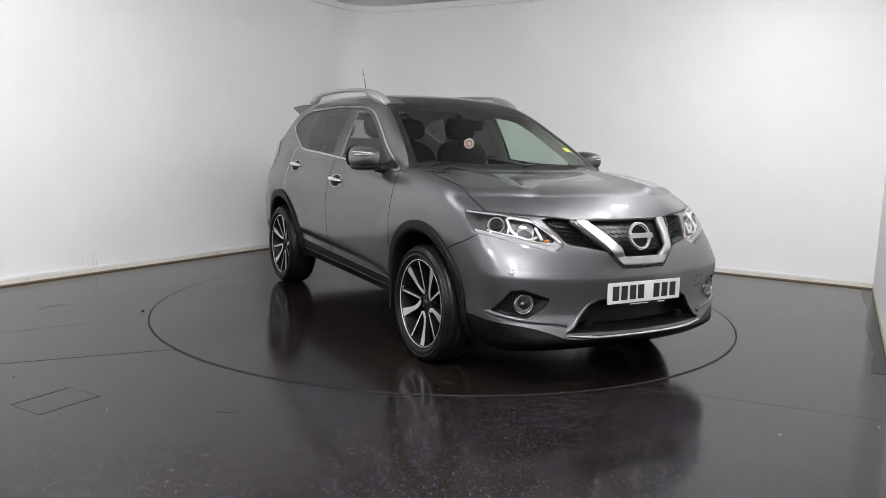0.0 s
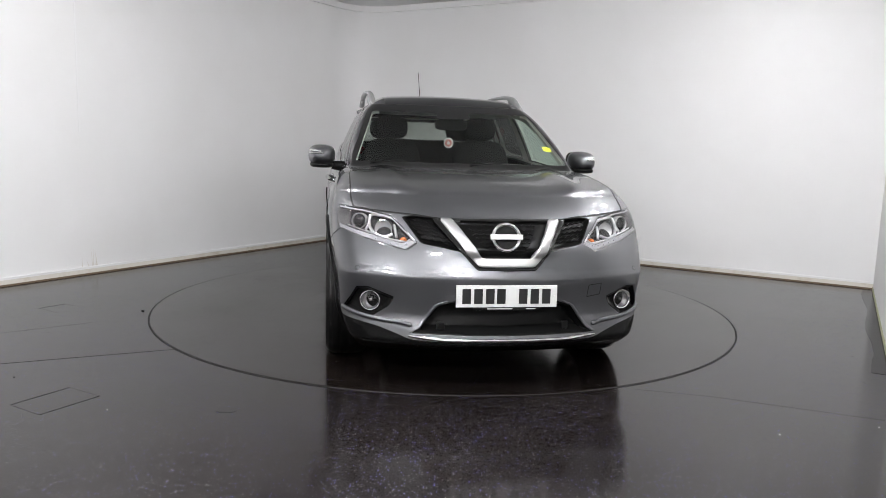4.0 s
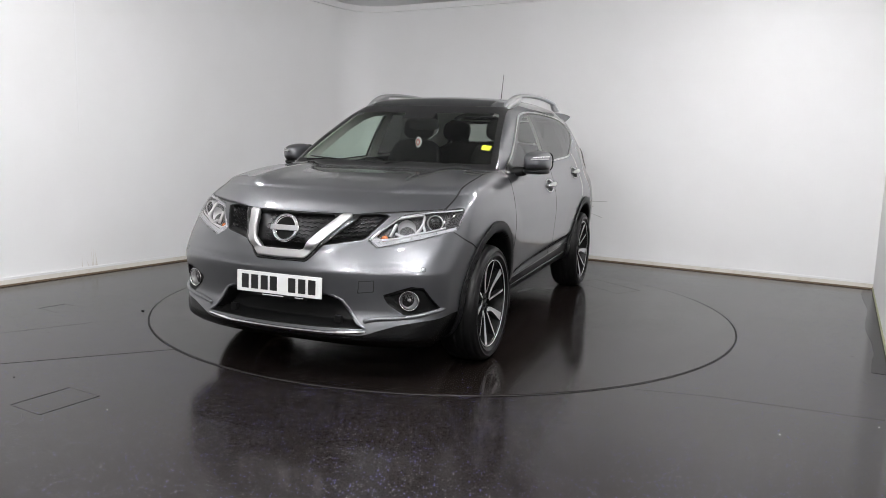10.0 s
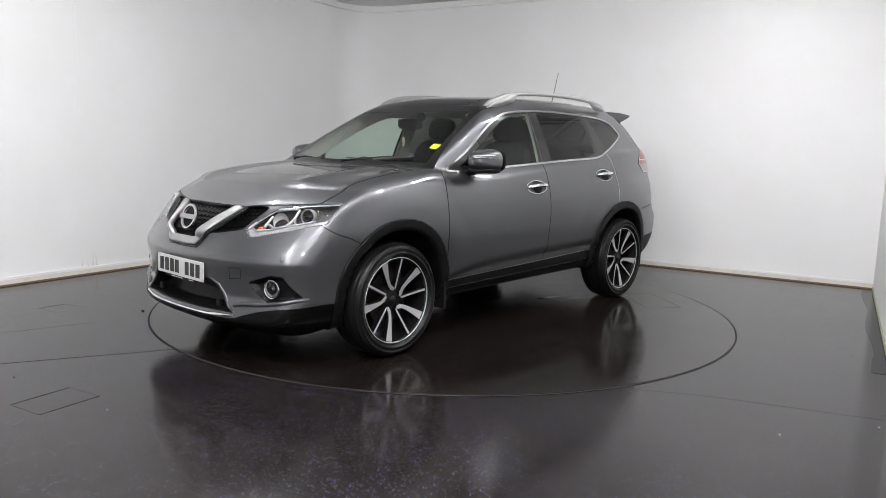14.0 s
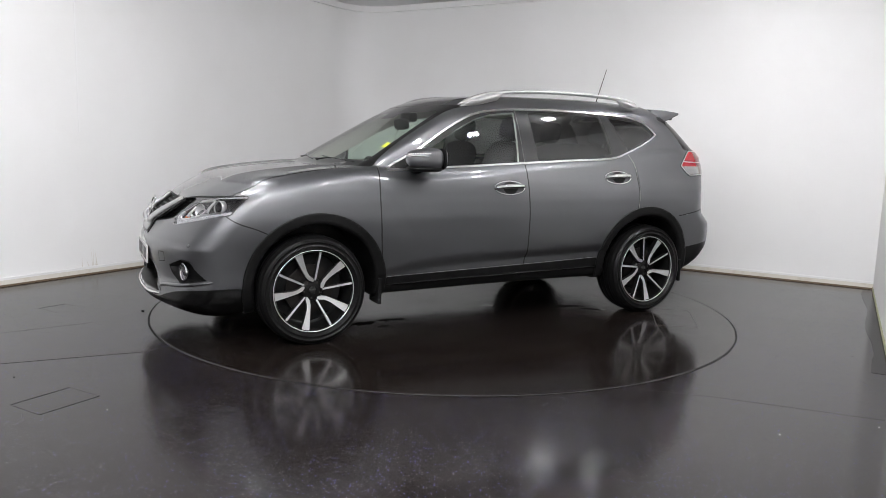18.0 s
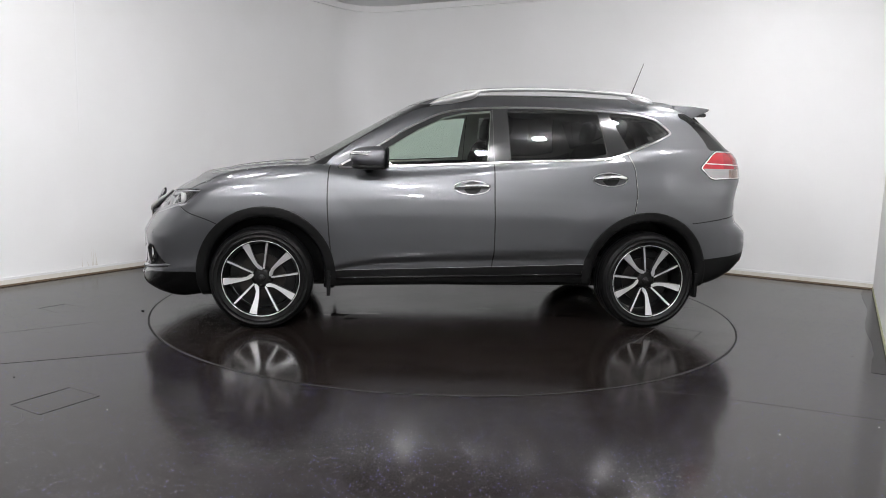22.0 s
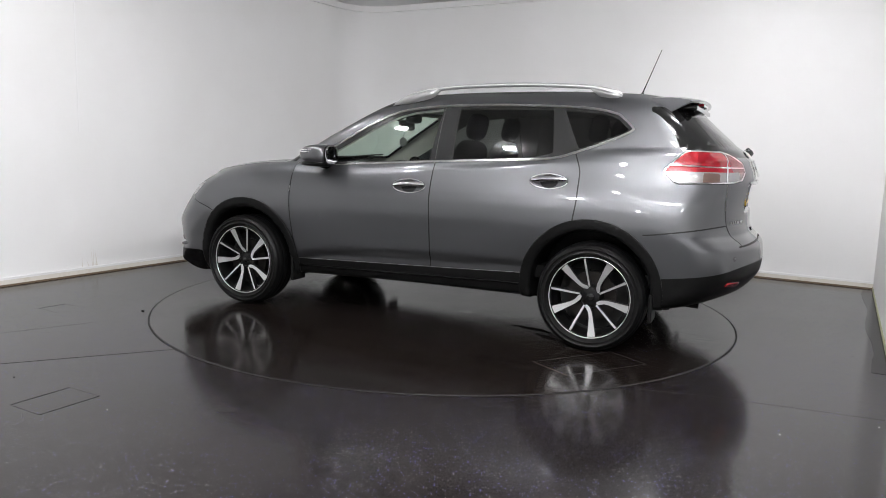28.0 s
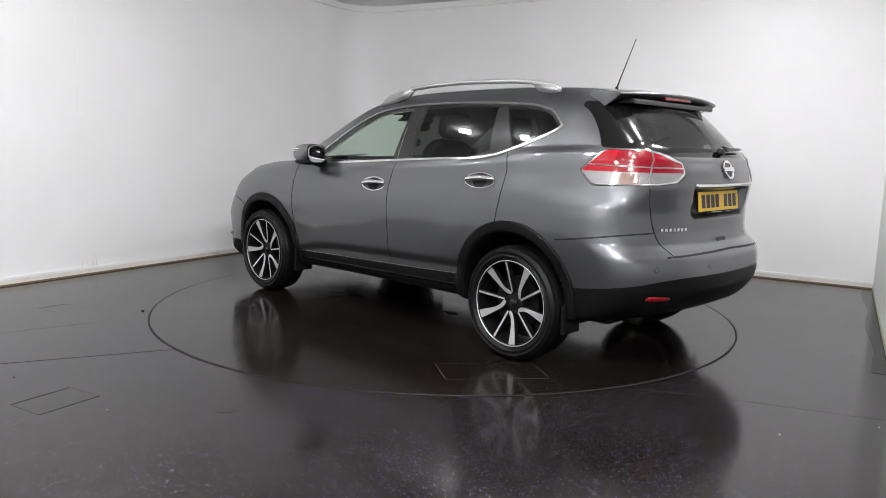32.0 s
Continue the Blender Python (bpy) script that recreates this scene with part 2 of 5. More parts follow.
def build_hall():
    curve_pts = rounded(LEFT_END, CORNER_A, CORNER_B, 0.55)
    mid = len(curve_pts) // 2
    wall_sheet("wall_west", [LEFT_END] + curve_pts[: mid + 1], -0.05, ROOM_H, 0.15, WALL, "white painted studio wall with faint scuffs and a rounded corner")
    wall_sheet("wall_north", curve_pts[mid:] + [CORNER_B], -0.05, ROOM_H, 0.15, WALL, "white painted studio wall behind the turntable")
    wall_sheet("wall_east", [CORNER_B, END_END], -0.05, ROOM_H, 0.15, WALL, "white painted end wall of the studio")
    # unseen walls, set wide so the hall panels reach the right side
    for name, ends in (("wall_niche", [END_END, FAR_EAST]), ("wall_southeast", [FAR_EAST, FAR_SOUTH]), ("wall_south", [FAR_SOUTH, LEFT_END])):
        wall_sheet(name, ends, -0.05, ROOM_H, 0.15, WALL, "white painted wall out of view, added to close the studio")

    def inset(pts, d):
        out = []
        for i, p in enumerate(pts):
            t = (pts[min(i + 1, len(pts) - 1)] - pts[max(i - 1, 0)]).normalized()
            out.append(p - Vector((-t.y, t.x, 0)) * d)
        return out
    for name, pts in (("baseboard_west", [LEFT_END] + curve_pts[: mid + 1]), ("baseboard_north", curve_pts[mid:] + [CORNER_B])):
        ob = wall_sheet(name, inset(pts, 0.014), 0.0, 0.052, 0.013, SKIRT, "low cream skirting board with dirty brown edge")
        ob["category"] = "baseboard"
        ob = wall_sheet(name.replace("baseboard", "skirting_cap"), inset(pts, 0.017), 0.0525, 0.072, 0.016, WALL, "white painted top edge of the skirting")
        ob["category"] = "baseboard"
        ob = wall_sheet(name.replace("baseboard", "trim"), inset(pts, 0.019), 0.0, 0.014, 0.018, GRIME, "brown dirty sealant line along the foot of the skirting")
        ob["category"] = "sealant"
    for name, pts in (("cornice_west", [LEFT_END] + curve_pts[: mid + 1]), ("cornice_north", curve_pts[mid:] + [CORNER_B])):
        ob = wall_sheet(name, inset(pts, 0.03), 2.962, 3.035, 0.029, WALL, "slim white cornice under the ceiling")
        ob["category"] = "cornice"
    # a straight joint in the wall lining, standing very slightly proud
    at = CORNER_A + LEFT_DIR * 4.072
    n = Vector((-LEFT_DIR.y, LEFT_DIR.x, 0))
    d = LEFT_DIR * 0.006
    n = n if n.dot(-at) > 0 else -n
    ob = wall_sheet("wall_joint", [at - d + n * 0.003, at + d + n * 0.003], 1.30, 2.96, 0.002, JOINT, "pale straight joint in the wall lining", 1.0)
    ob["category"] = "trim"
    # scuffs behind the turntable and a brown drip stain by the joint
    along = (CORNER_B - CORNER_A).normalized()
    out = Vector((along.y, -along.x, 0)) * 0.003
    for (x, y, z), length, tilt in (((1.73, 2.625, 0.675), 0.26, 0.01), ((1.73, 2.625, 0.55), 0.16, -0.05), ((1.66, 2.66, 0.62), 0.10, 0.0)):
        c = Vector((x, y, z)) + out
        bm = bmesh.new()
        a, b = c - along * length / 2, c + along * length / 2 + Vector((0, 0, tilt))
        w = Vector((0, 0, 0.003))
        bm.faces.new([bm.verts.new(q) for q in (a - w * 0.3, b - w, b + w, a + w * 0.4)])
        tagged(part("wall_scuff", bm, SCUFF, None), "thin grey scuff mark on the white wall", "mark", "scuff marks on the wall")
    rnd = random.Random(8)
    for k in range(7):
        c = CORNER_A + LEFT_DIR * (4.04 + rnd.uniform(-0.10, 0.14))
        nrm = Vector((-LEFT_DIR.y, LEFT_DIR.x, 0))
        nrm = nrm if nrm.dot(-c) > 0 else -nrm
        z1 = rnd.uniform(0.12, 0.27)
        w = LEFT_DIR * rnd.uniform(0.002, 0.006)
        bm = bmesh.new()
        bm.faces.new([bm.verts.new(q + nrm * 0.0035) for q in (c + Vector((0, 0, 0.075)) - w, c + Vector((0, 0, 0.075)) + w, c + LEFT_DIR * rnd.uniform(-0.02, 0.02) + Vector((0, 0, z1)) + w * 0.3)])
        tagged(part("drip_stain", bm, STAIN, None), "faint brown drip stain low on the white wall", "stain", "drip stains on the wall")
    bm = bmesh.new()
    ring = [bm.verts.new((*(p.xy * 1.0), 0)) for p in [LEFT_END] + curve_pts + [CORNER_B, END_END, FAR_EAST, FAR_SOUTH]]
    bm.faces.new(ring)
    low = [bm.verts.new((v.co.x, v.co.y, -0.2)) for v in ring]
    for i in range(len(ring)):
        j = (i + 1) % len(ring)
        bm.faces.new((ring[i], low[i], low[j], ring[j]))
    bmesh.ops.recalc_face_normals(bm, faces=bm.faces)
    tagged(part("floor", bm, FLOOR, None), "dark grey glossy speckled vinyl studio floor", "floor", kind="structure")
    bm = bmesh.new()
    ring = [bm.verts.new((*p.xy, ROOM_H)) for p in [LEFT_END] + curve_pts + [CORNER_B, END_END, FAR_EAST, FAR_SOUTH]]
    top = [bm.verts.new((v.co.x, v.co.y, ROOM_H + 0.12)) for v in ring]
    bm.faces.new(ring[::-1])
    bm.faces.new(top)
    for i in range(len(ring)):
        j = (i + 1) % len(ring)
        bm.faces.new((ring[i], ring[j], top[j], top[i]))
    bmesh.ops.recalc_face_normals(bm, faces=bm.faces)
    tagged(part("ceiling", bm, CEIL, None), "plain pale grey studio ceiling", "ceiling", kind="structure")


TABLE_R = 2.222
TURN_START, TURN_RATE = -60.2, -5.1288


def build_turntable():
    table = tagged(new("turntable"), "flush round vehicle turntable with dark brown vinyl top", "turntable")
    bm = lathe([(0.0, 0.0045), (TABLE_R - 0.012, 0.0045), (TABLE_R - 0.009, 0.001)], "z", 160)
    part("disc", bm, DISC, table, "dark vinyl disc with scuffs")
    bm = lathe([(TABLE_R - 0.009, 0.002), (TABLE_R + 0.002, 0.002)], "z", 160)
    part("rim_gap", bm, GAP, table, "dark gap round the disc")
    # access lid let into the disc
    quad = [Vector(q) for q in ((-1.14, 1.22, 0), (-1.39, 1.385, 0), (-1.755, 0.93, 0), (-1.51, 0.765, 0))]
    for i in range(4):
        a, b = quad[i], quad[(i + 1) % 4]
        d = (b - a).normalized()
        n = Vector((-d.y, d.x, 0)) * 0.0022
        bm = bmesh.new()
        low = [bm.verts.new((*q.xy, 0.0049)) for q in (a - n, b - n, b + n, a + n)]
        bm.faces.new(low if (low[1].co - low[0].co).cross(low[2].co - low[0].co).z > 0 else low[::-1])
        part("lid_joint", bm, RUST if i == 0 else SEAM, table, "worn joint of a let-in lid")
    # water dripped from the car and worn spots on the disc
    rnd = random.Random(12)
    for x, y, length, width, turn, mat in ((-0.29, 0.20, 0.07, 0.055, 0, WET), (0.84, 0.41, 0.11, 0.05, 10, WET), (0.62, 0.37, 0.13, 0.03, -6, WET), (0.74, 0.54, 0.06, 0.03, 20, WET), (-0.90, 0.45, 0.17, 0.035, -14, WET),
                                           (-1.05, 0.62, 0.11, 0.03, -30, WET), (-2.02, 0.12, 0.06, 0.022, 5, WET), (-1.93, 0.0, 0.08, 0.016, 0, WET), (0.26, 0.34, 0.05, 0.02, 0, WET), (0.95, -0.45, 0.12, 0.04, 15, WET), (-0.95, -0.5, 0.14, 0.04, 8, WET)):
        bm = bmesh.new()
        c, q = math.cos(radians(turn)), math.sin(radians(turn))
        ring = []
        for k in range(22):
            a = 2 * math.pi * k / 22
            r = rnd.uniform(0.65, 1.15)
            u, v = length * r * math.cos(a), width * r * math.sin(a)
            ring.append(bm.verts.new((x + u * c - v * q, y + u * q + v * c, 0.0050)))
        bm.faces.new(ring)
        part("wet_patch", bm, mat, table, "thin film of dripped water on the disc")
    return table


def floor_line(thing, pts, width, mat=None):
    """Flush joints of a lid or a welded seam, drawn along points."""
    for a, b in zip(pts, pts[1:]):
        a, b = Vector((*a, 0)), Vector((*b, 0))
        d = (b - a).normalized()
        n = Vector((-d.y, d.x, 0)) * width / 2
        bm = bmesh.new()
        low = [bm.verts.new((*q.xy, 0.0012)) for q in (a - n, b - n, b + n, a + n)]
        bm.faces.new(low)
        part("joint", bm, mat or SEAM, thing)


def build_floor_marks():
    lid = tagged(new("floor_hatch"), "flush rectangular access hatch in the vinyl floor", "hatch")
    floor_line(lid, [(-2.03, -2.52), (-1.885, -2.255)], 0.005, GAP)
    floor_line(lid, [(-1.885, -2.255), (-1.68, -2.365)], 0.0015)
    floor_line(lid, [(-1.68, -2.365), (-1.83, -2.635)], 0.005, GAP)
    floor_line(lid, [(-1.83, -2.635), (-2.03, -2.52)], 0.0015)
    lid = tagged(new("floor_hatch"), "small flush access hatch near the wall", "hatch")
    floor_line(lid, [(-2.97, -0.57), (-2.86, -0.40)], 0.007, GAP)
    floor_line(lid, [(-2.86, -0.40), (-2.66, -0.52)], 0.0015)
    floor_line(lid, [(-2.66, -0.52), (-2.77, -0.69), (-2.97, -0.57)], 0.0015)
    weld = tagged(new("floor_seam"), "welded seam across the vinyl floor", "floor seam")
    floor_line(weld, [(-3.05, -1.45), (-2.41, -0.94)], 0.003)
    floor_line(weld, [(1.05, -2.02), (1.42, -2.10), (2.35, -2.45)], 0.003)
    # a wide brown streak, kept with the seams
    weld = tagged(new("floor_seam"), "dull brown streak on the floor beside the turntable", "floor seam")
    floor_line(weld, [(-2.6, -1.95), (-1.62, -1.50)], 0.045, STREAK)
    # worn pale oval, crumbs of grit and the dirty strip along the end wall
    bm = bmesh.new()
    bm.faces.new([bm.verts.new((-1.013 + 0.05 * math.cos(t), -2.507 + 0.036 * math.sin(t), 0.001)) for t in np.linspace(0, 2 * math.pi, 20, endpoint=False)])
    tagged(part("floor_mark", bm, DULL, None), "pale worn oval spot on the vinyl floor", "mark", "scuff marks on the floor")
    for x, y, r, mat in ((-2.206, -0.564, 0.011, GAP), (-1.556, -2.552, 0.004, WALL), (1.563, -2.615, 0.004, WALL), (2.094, -2.485, 0.004, WALL), (-2.243, -2.125, 0.005, GAP)):
        bm = bmesh.new()
        bmesh.ops.create_icosphere(bm, subdivisions=1, radius=r, matrix=Matrix.Translation((x, y, r * 0.35)) @ Matrix.Diagonal((1.2, 0.8, 0.5, 1)))
        tagged(part("grit", bm, mat, None), "small crumb of grit on the floor", "grit", "crumbs on the floor")
    inward = Vector((END_DIR.y, -END_DIR.x, 0))
    inward = inward if inward.dot(-CORNER_B) > 0 else -inward
    edge_rnd = random.Random(3)
    bm = bmesh.new()
    rows = []
    for k in range(46):
        base = CORNER_B + END_DIR * (0.1 + 0.07 * k) + inward * 0.004
        wide = 0.085 + 0.015 * math.sin(k * 0.31) + edge_rnd.uniform(-0.004, 0.004)
        rows.append((bm.verts.new((*base.xy, 0.0014)), bm.verts.new((*(base + inward * wide).xy, 0.0014))))
    for (a, b), (c, d) in zip(rows, rows[1:]):
        bm.faces.new((a, b, d, c))
    bmesh.ops.recalc_face_normals(bm, faces=bm.faces)
    tagged(part("dirt_strip", bm, DIRT, None), "dark dirty strip along the foot of the end wall", "stain")
    ob = wall_sheet("trim_east", [CORNER_B + END_DIR * 0.05 + inward * 0.003, CORNER_B + END_DIR * 3.35 + inward * 0.003], 0.0, 0.03, 0.006, MOSS, "yellowed thin edge at the foot of the end wall", -1.0)
    ob["category"] = "trim"
    rnd = random.Random(4)
    for k in range(9):
        r, a = rnd.uniform(2.4, 4.2), rnd.uniform(-170, -20)
        x, y = r * math.cos(radians(a)), r * math.sin(radians(a))
        bm = bmesh.new()
        s = rnd.uniform(0.006, 0.014)
        bm.faces.new([bm.verts.new((x + s * rnd.uniform(0.6, 1.1) * math.cos(t), y + s * rnd.uniform(0.5, 0.9) * math.sin(t), 0.001)) for t in np.linspace(0, 2 * math.pi, 12, endpoint=False)])
        tagged(part("floor_mark", bm, DULL, None), "dull scuff mark on the vinyl floor", "mark", "scuff marks on the floor")


# small panels ring the disc, larger unseen fill ones in rows over the hall
PANELS = [(2.25, -0.50, -12), (1.97, -1.40, -35), (1.40, -2.08, -55), (0.95, -2.70, -70), (-0.20, -3.45, -92), (-1.17, -2.33, -117), (-1.87, -1.36, -144), (-2.31, -0.63, -165), (2.35, 0.35, 8)]
# added out of view, placed and powered to brighten walls and car sides
FILL_ROWS = [(-2.0, -4.6, -12), (0.45, -4.5, -12), (-1.6, -7.4, -12), (1.2, -7.6, -12)]


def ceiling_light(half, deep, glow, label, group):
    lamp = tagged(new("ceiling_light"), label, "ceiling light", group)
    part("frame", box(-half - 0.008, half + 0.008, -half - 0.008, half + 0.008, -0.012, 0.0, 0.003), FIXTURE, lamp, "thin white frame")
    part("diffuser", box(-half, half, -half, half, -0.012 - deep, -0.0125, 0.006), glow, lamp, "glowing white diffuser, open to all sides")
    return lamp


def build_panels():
    for half, deep, glow, label, group, places in ((0.062, 0.025, LEDP, "small square white ceiling light panel, lit", "small ceiling lights", PANELS), (0.10, 0.063, FILL_LED, "unseen square white fill panel added over the open hall, lit", "hall ceiling lights", FILL_ROWS)):
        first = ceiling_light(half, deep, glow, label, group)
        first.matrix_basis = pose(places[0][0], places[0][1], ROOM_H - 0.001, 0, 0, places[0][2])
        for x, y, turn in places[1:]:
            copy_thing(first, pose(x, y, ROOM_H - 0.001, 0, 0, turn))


build_hall()
TABLE = build_turntable()
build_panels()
build_floor_marks()


# ---- the car's skin: one smooth solid from its profiles, cut into panels ----
def curve(t, knots):
    """Smooth line through (t, value) knots, level beyond its ends."""
    k = np.array(sorted(knots), float)
    x, v = k[:, 0], k[:, 1]
    d = np.diff(v) / np.diff(x)
    m = np.empty(len(x))
    m[0], m[-1] = d[0], d[-1]
    h = np.diff(x)
    for i in range(1, len(x) - 1):
        if d[i - 1] * d[i] <= 0:
            m[i] = 0
        else:
            w1, w2 = 2 * h[i] + h[i - 1], h[i] + 2 * h[i - 1]
            m[i] = (w1 + w2) / (w1 / d[i - 1] + w2 / d[i])
    t = np.asarray(t, float)
    i = np.clip(np.searchsorted(x, t) - 1, 0, len(x) - 2)
    s = np.clip((t - x[i]) / h[i], 0, 1)
    return (v[i] * (1 + 2 * s) * (1 - s) ** 2 + m[i] * h[i] * s * (1 - s) ** 2 + v[i + 1] * s * s * (3 - 2 * s) + m[i + 1] * h[i] * s * s * (s - 1))


def smax(a, b, k):
    h = np.clip(0.5 + 0.5 * (a - b) / k, 0, 1)
    return b * (1 - h) + a * h + k * h * (1 - h)


def smin(a, b, k):
    return -smax(-a, -b, k)


def step01(t):
    t = np.clip(t, 0, 1)
    return t * t * (3 - 2 * t)


def soft(t, r):
    """Zero below zero, t above, rounded over r."""
    return 0.5 * (t + np.sqrt(t * t + r * r))


def away(a, b, poly):
    """Signed distance of the points (a, b) to a closed outline; below zero inside."""
    poly = np.array(poly, float)
    best, inside = None, False
    for p, q in zip(poly, np.roll(poly, -1, 0)):
        dx, dy = q - p
        t = np.clip(((a - p[0]) * dx + (b - p[1]) * dy) / (dx * dx + dy * dy + 1e-12), 0, 1)
        d = np.hypot(a - p[0] - t * dx, b - p[1] - t * dy)
        best = d if best is None else np.minimum(best, d)
        if q[1] != p[1]:
            cross = (p[1] > b) != (q[1] > b)
            inside = inside ^ (cross & (a < p[0] + (b - p[1]) / (q[1] - p[1]) * dx))
    return np.where(inside, -best, best)


AXLE = 1.3525
ARCHES = ((1.322, 0.372), (-1.335, 0.385))
HEADLAMP = [(0.95, 0.942), (0.82, 0.936), (0.70, 0.925), (0.565, 0.900), (0.436, 0.774), (0.498, 0.735), (0.69, 0.779), (0.84, 0.826), (0.95, 0.838)]
GRILLE = [(-0.3, 0.887), (0.0, 0.887), (0.29, 0.888), (0.44, 0.903), (0.515, 0.897), (0.425, 0.772), (0.215, 0.737), (0.155, 0.668), (0.12, 0.655), (-0.3, 0.652)]
INTAKE = [(-0.3, 0.497), (0.262, 0.497), (0.345, 0.473), (0.43, 0.365), (0.485, 0.328), (-0.3, 0.318)]
FOGBOX = [(0.555, 0.505), (0.69, 0.552), (0.745, 0.546), (0.815, 0.41), (0.665, 0.398), (0.585, 0.455)]
PLATEBOX = [(-0.5, 1.082), (0.365, 1.082), (0.35, 0.925), (0.31, 0.890), (-0.5, 0.890)]
CARVED = [True]


def lamp_edge(x, z):
    return 1.733 + (0.935 - z) * 1.03 - x


def belt(x):
    return curve(x, [(-2.2, 1.27), (-1.2, 1.225), (-0.25, 1.145), (0.87, 1.085), (1.2, 1.06)])


def shoulder(x):
    return curve(x, [(-1.6, 1.20), (-1.08, 1.180), (-0.77, 1.146), (-0.38, 1.118), (0.0, 1.082), (0.39, 1.053), (0.58, 1.045), (0.87, 1.05)])


def side_width(x, z):
    w = curve(z, [(0.20, 0.76), (0.30, 0.82), (0.40, 0.848), (0.47, 0.853), (0.55, 0.861), (0.70, 0.874), (0.80, 0.880), (0.88, 0.877), (0.95, 0.866), (1.0, 0.853), (1.06, 0.833), (1.12, 0.812), (1.2, 0.785), (1.3, 0.75)])
    w = w - 0.035 * np.clip((x - 1.2) / 0.8, 0, 2) ** 2
    w = w - curve(z, [(0.5, 0.07), (0.75, 0.08), (0.95, 0.11), (1.06, 0.18), (1.18, 0.16), (1.3, 0.20)]) * np.clip(-1.35 - x, 0, 1) ** 2
    mid = step01((1.05 - x) / 0.35) * step01((x + 1.55) / 0.7)
    w = w - 0.8 * soft(z - shoulder(x), 0.012) * mid
    low = curve(x, [(-0.95, 0.545), (-0.24, 0.525), (0.6, 0.485), (0.87, 0.44)])
    doors = step01((0.95 - x) / 0.15) * step01((x + 0.98) / 0.15)
    w = w - 0.026 * np.exp(-(np.maximum(z - low + 0.05, 0) / 0.036) ** 2) * doors
    # haunches over the wheels
    for (ax, az), crest, rise in zip(ARCHES, (0.585, 0.62), (0.010, 0.009)):
        r = np.hypot(x - ax, z - az)
        w = w + rise * step01((crest + 0.14 - r) / 0.20) * step01((z - az - 0.12) / 0.26)
    return w


def front_x(y, z):
    a = np.abs(y)
    c = curve(z, [(0.18, 2.10), (0.235, 2.215), (0.285, 2.272), (0.34, 2.264), (0.42, 2.242), (0.52, 2.250), (0.61, 2.260), (0.65, 2.242), (0.70, 2.212), (0.735, 2.188), (0.78, 2.152), (0.82, 2.122), (0.884, 2.066), (0.93, 2.010), (1.0, 1.90)])
    brow = 0.065 * curve(z, [(0.66, 0.0), (0.71, 0.25), (0.76, 1.0), (0.82, 1.0), (0.87, 0.35), (0.90, 0.0)]) * (1 - step01((a - 0.12) / 0.22))
    return c + brow - 0.368 * a ** 2.55


def rear_x(y, z):
    c = curve(z, [(0.22, -1.90), (0.32, -2.10), (0.42, -2.250), (0.52, -2.316), (0.60, -2.325), (0.68, -2.316), (0.73, -2.275), (0.77, -2.236), (0.84, -2.222), (0.92, -2.222), (1.0, -2.232), (1.08, -2.244), (1.15, -2.234), (1.22, -2.203), (1.30, -2.14)])
    return c + 0.42 * np.abs(y) ** 2.5


def hood_z(x, y):
    top = curve(x, [(2.22, 0.80), (2.12, 0.850), (2.06, 0.892), (1.95, 0.963), (1.8, 1.025), (1.68, 1.056), (1.47, 1.086), (1.25, 1.107), (1.0, 1.122)])
    a = np.abs(y)
    g = step01((x - 1.2) / 0.6)
    top = top - 0.012 * a ** 2 - g * (0.012 * a ** 2 + 0.026 * np.clip((a - 0.5) / 0.35, 0, 2) ** 2)
    top = top + 0.014 * np.exp(-((a - 0.50 - 0.06 * (1.6 - x)) / 0.075) ** 2) * np.clip((2.1 - x) / 0.25, 0, 1)
    s = step01((x - 0.80) / 0.30)
    return top * s + (belt(x) + 0.03) * (1 - s)


def cabin(x, y, z):
    a = np.abs(y)
    w = curve(z, [(0.95, 0.845), (1.10, 0.805), (1.25, 0.752), (1.40, 0.688), (1.52, 0.625), (1.60, 0.57), (1.70, 0.50)])
    w = w - 0.035 * np.clip((x - 0.2) / 0.7, 0, 2) ** 2 - 0.02 * np.clip((-1.0 - x) / 0.7, 0, 2) ** 2
    top = curve(x, [(-2.2, 1.58), (-1.85, 1.620), (-1.6, 1.644), (-1.3, 1.660), (-0.9, 1.667), (-0.4, 1.660), (0.0, 1.640), (0.3, 1.596), (0.6, 1.49)]) - 0.085 * y * y
    screen = (x - (1.145 - (z - 1.105) / 0.565 - 0.205 * a ** 2.1)) * 0.5
    back = (-2.143 + (z - 1.28) / 0.917 + 0.42 * a ** 2.5 - x) * 0.68
    f = smax(a - w, z - top, 0.13)
    f = smax(f, screen, 0.05)
    f = smax(f, back, 0.12)
    return smax(f, belt(x) - 0.05 - z, 0.02)


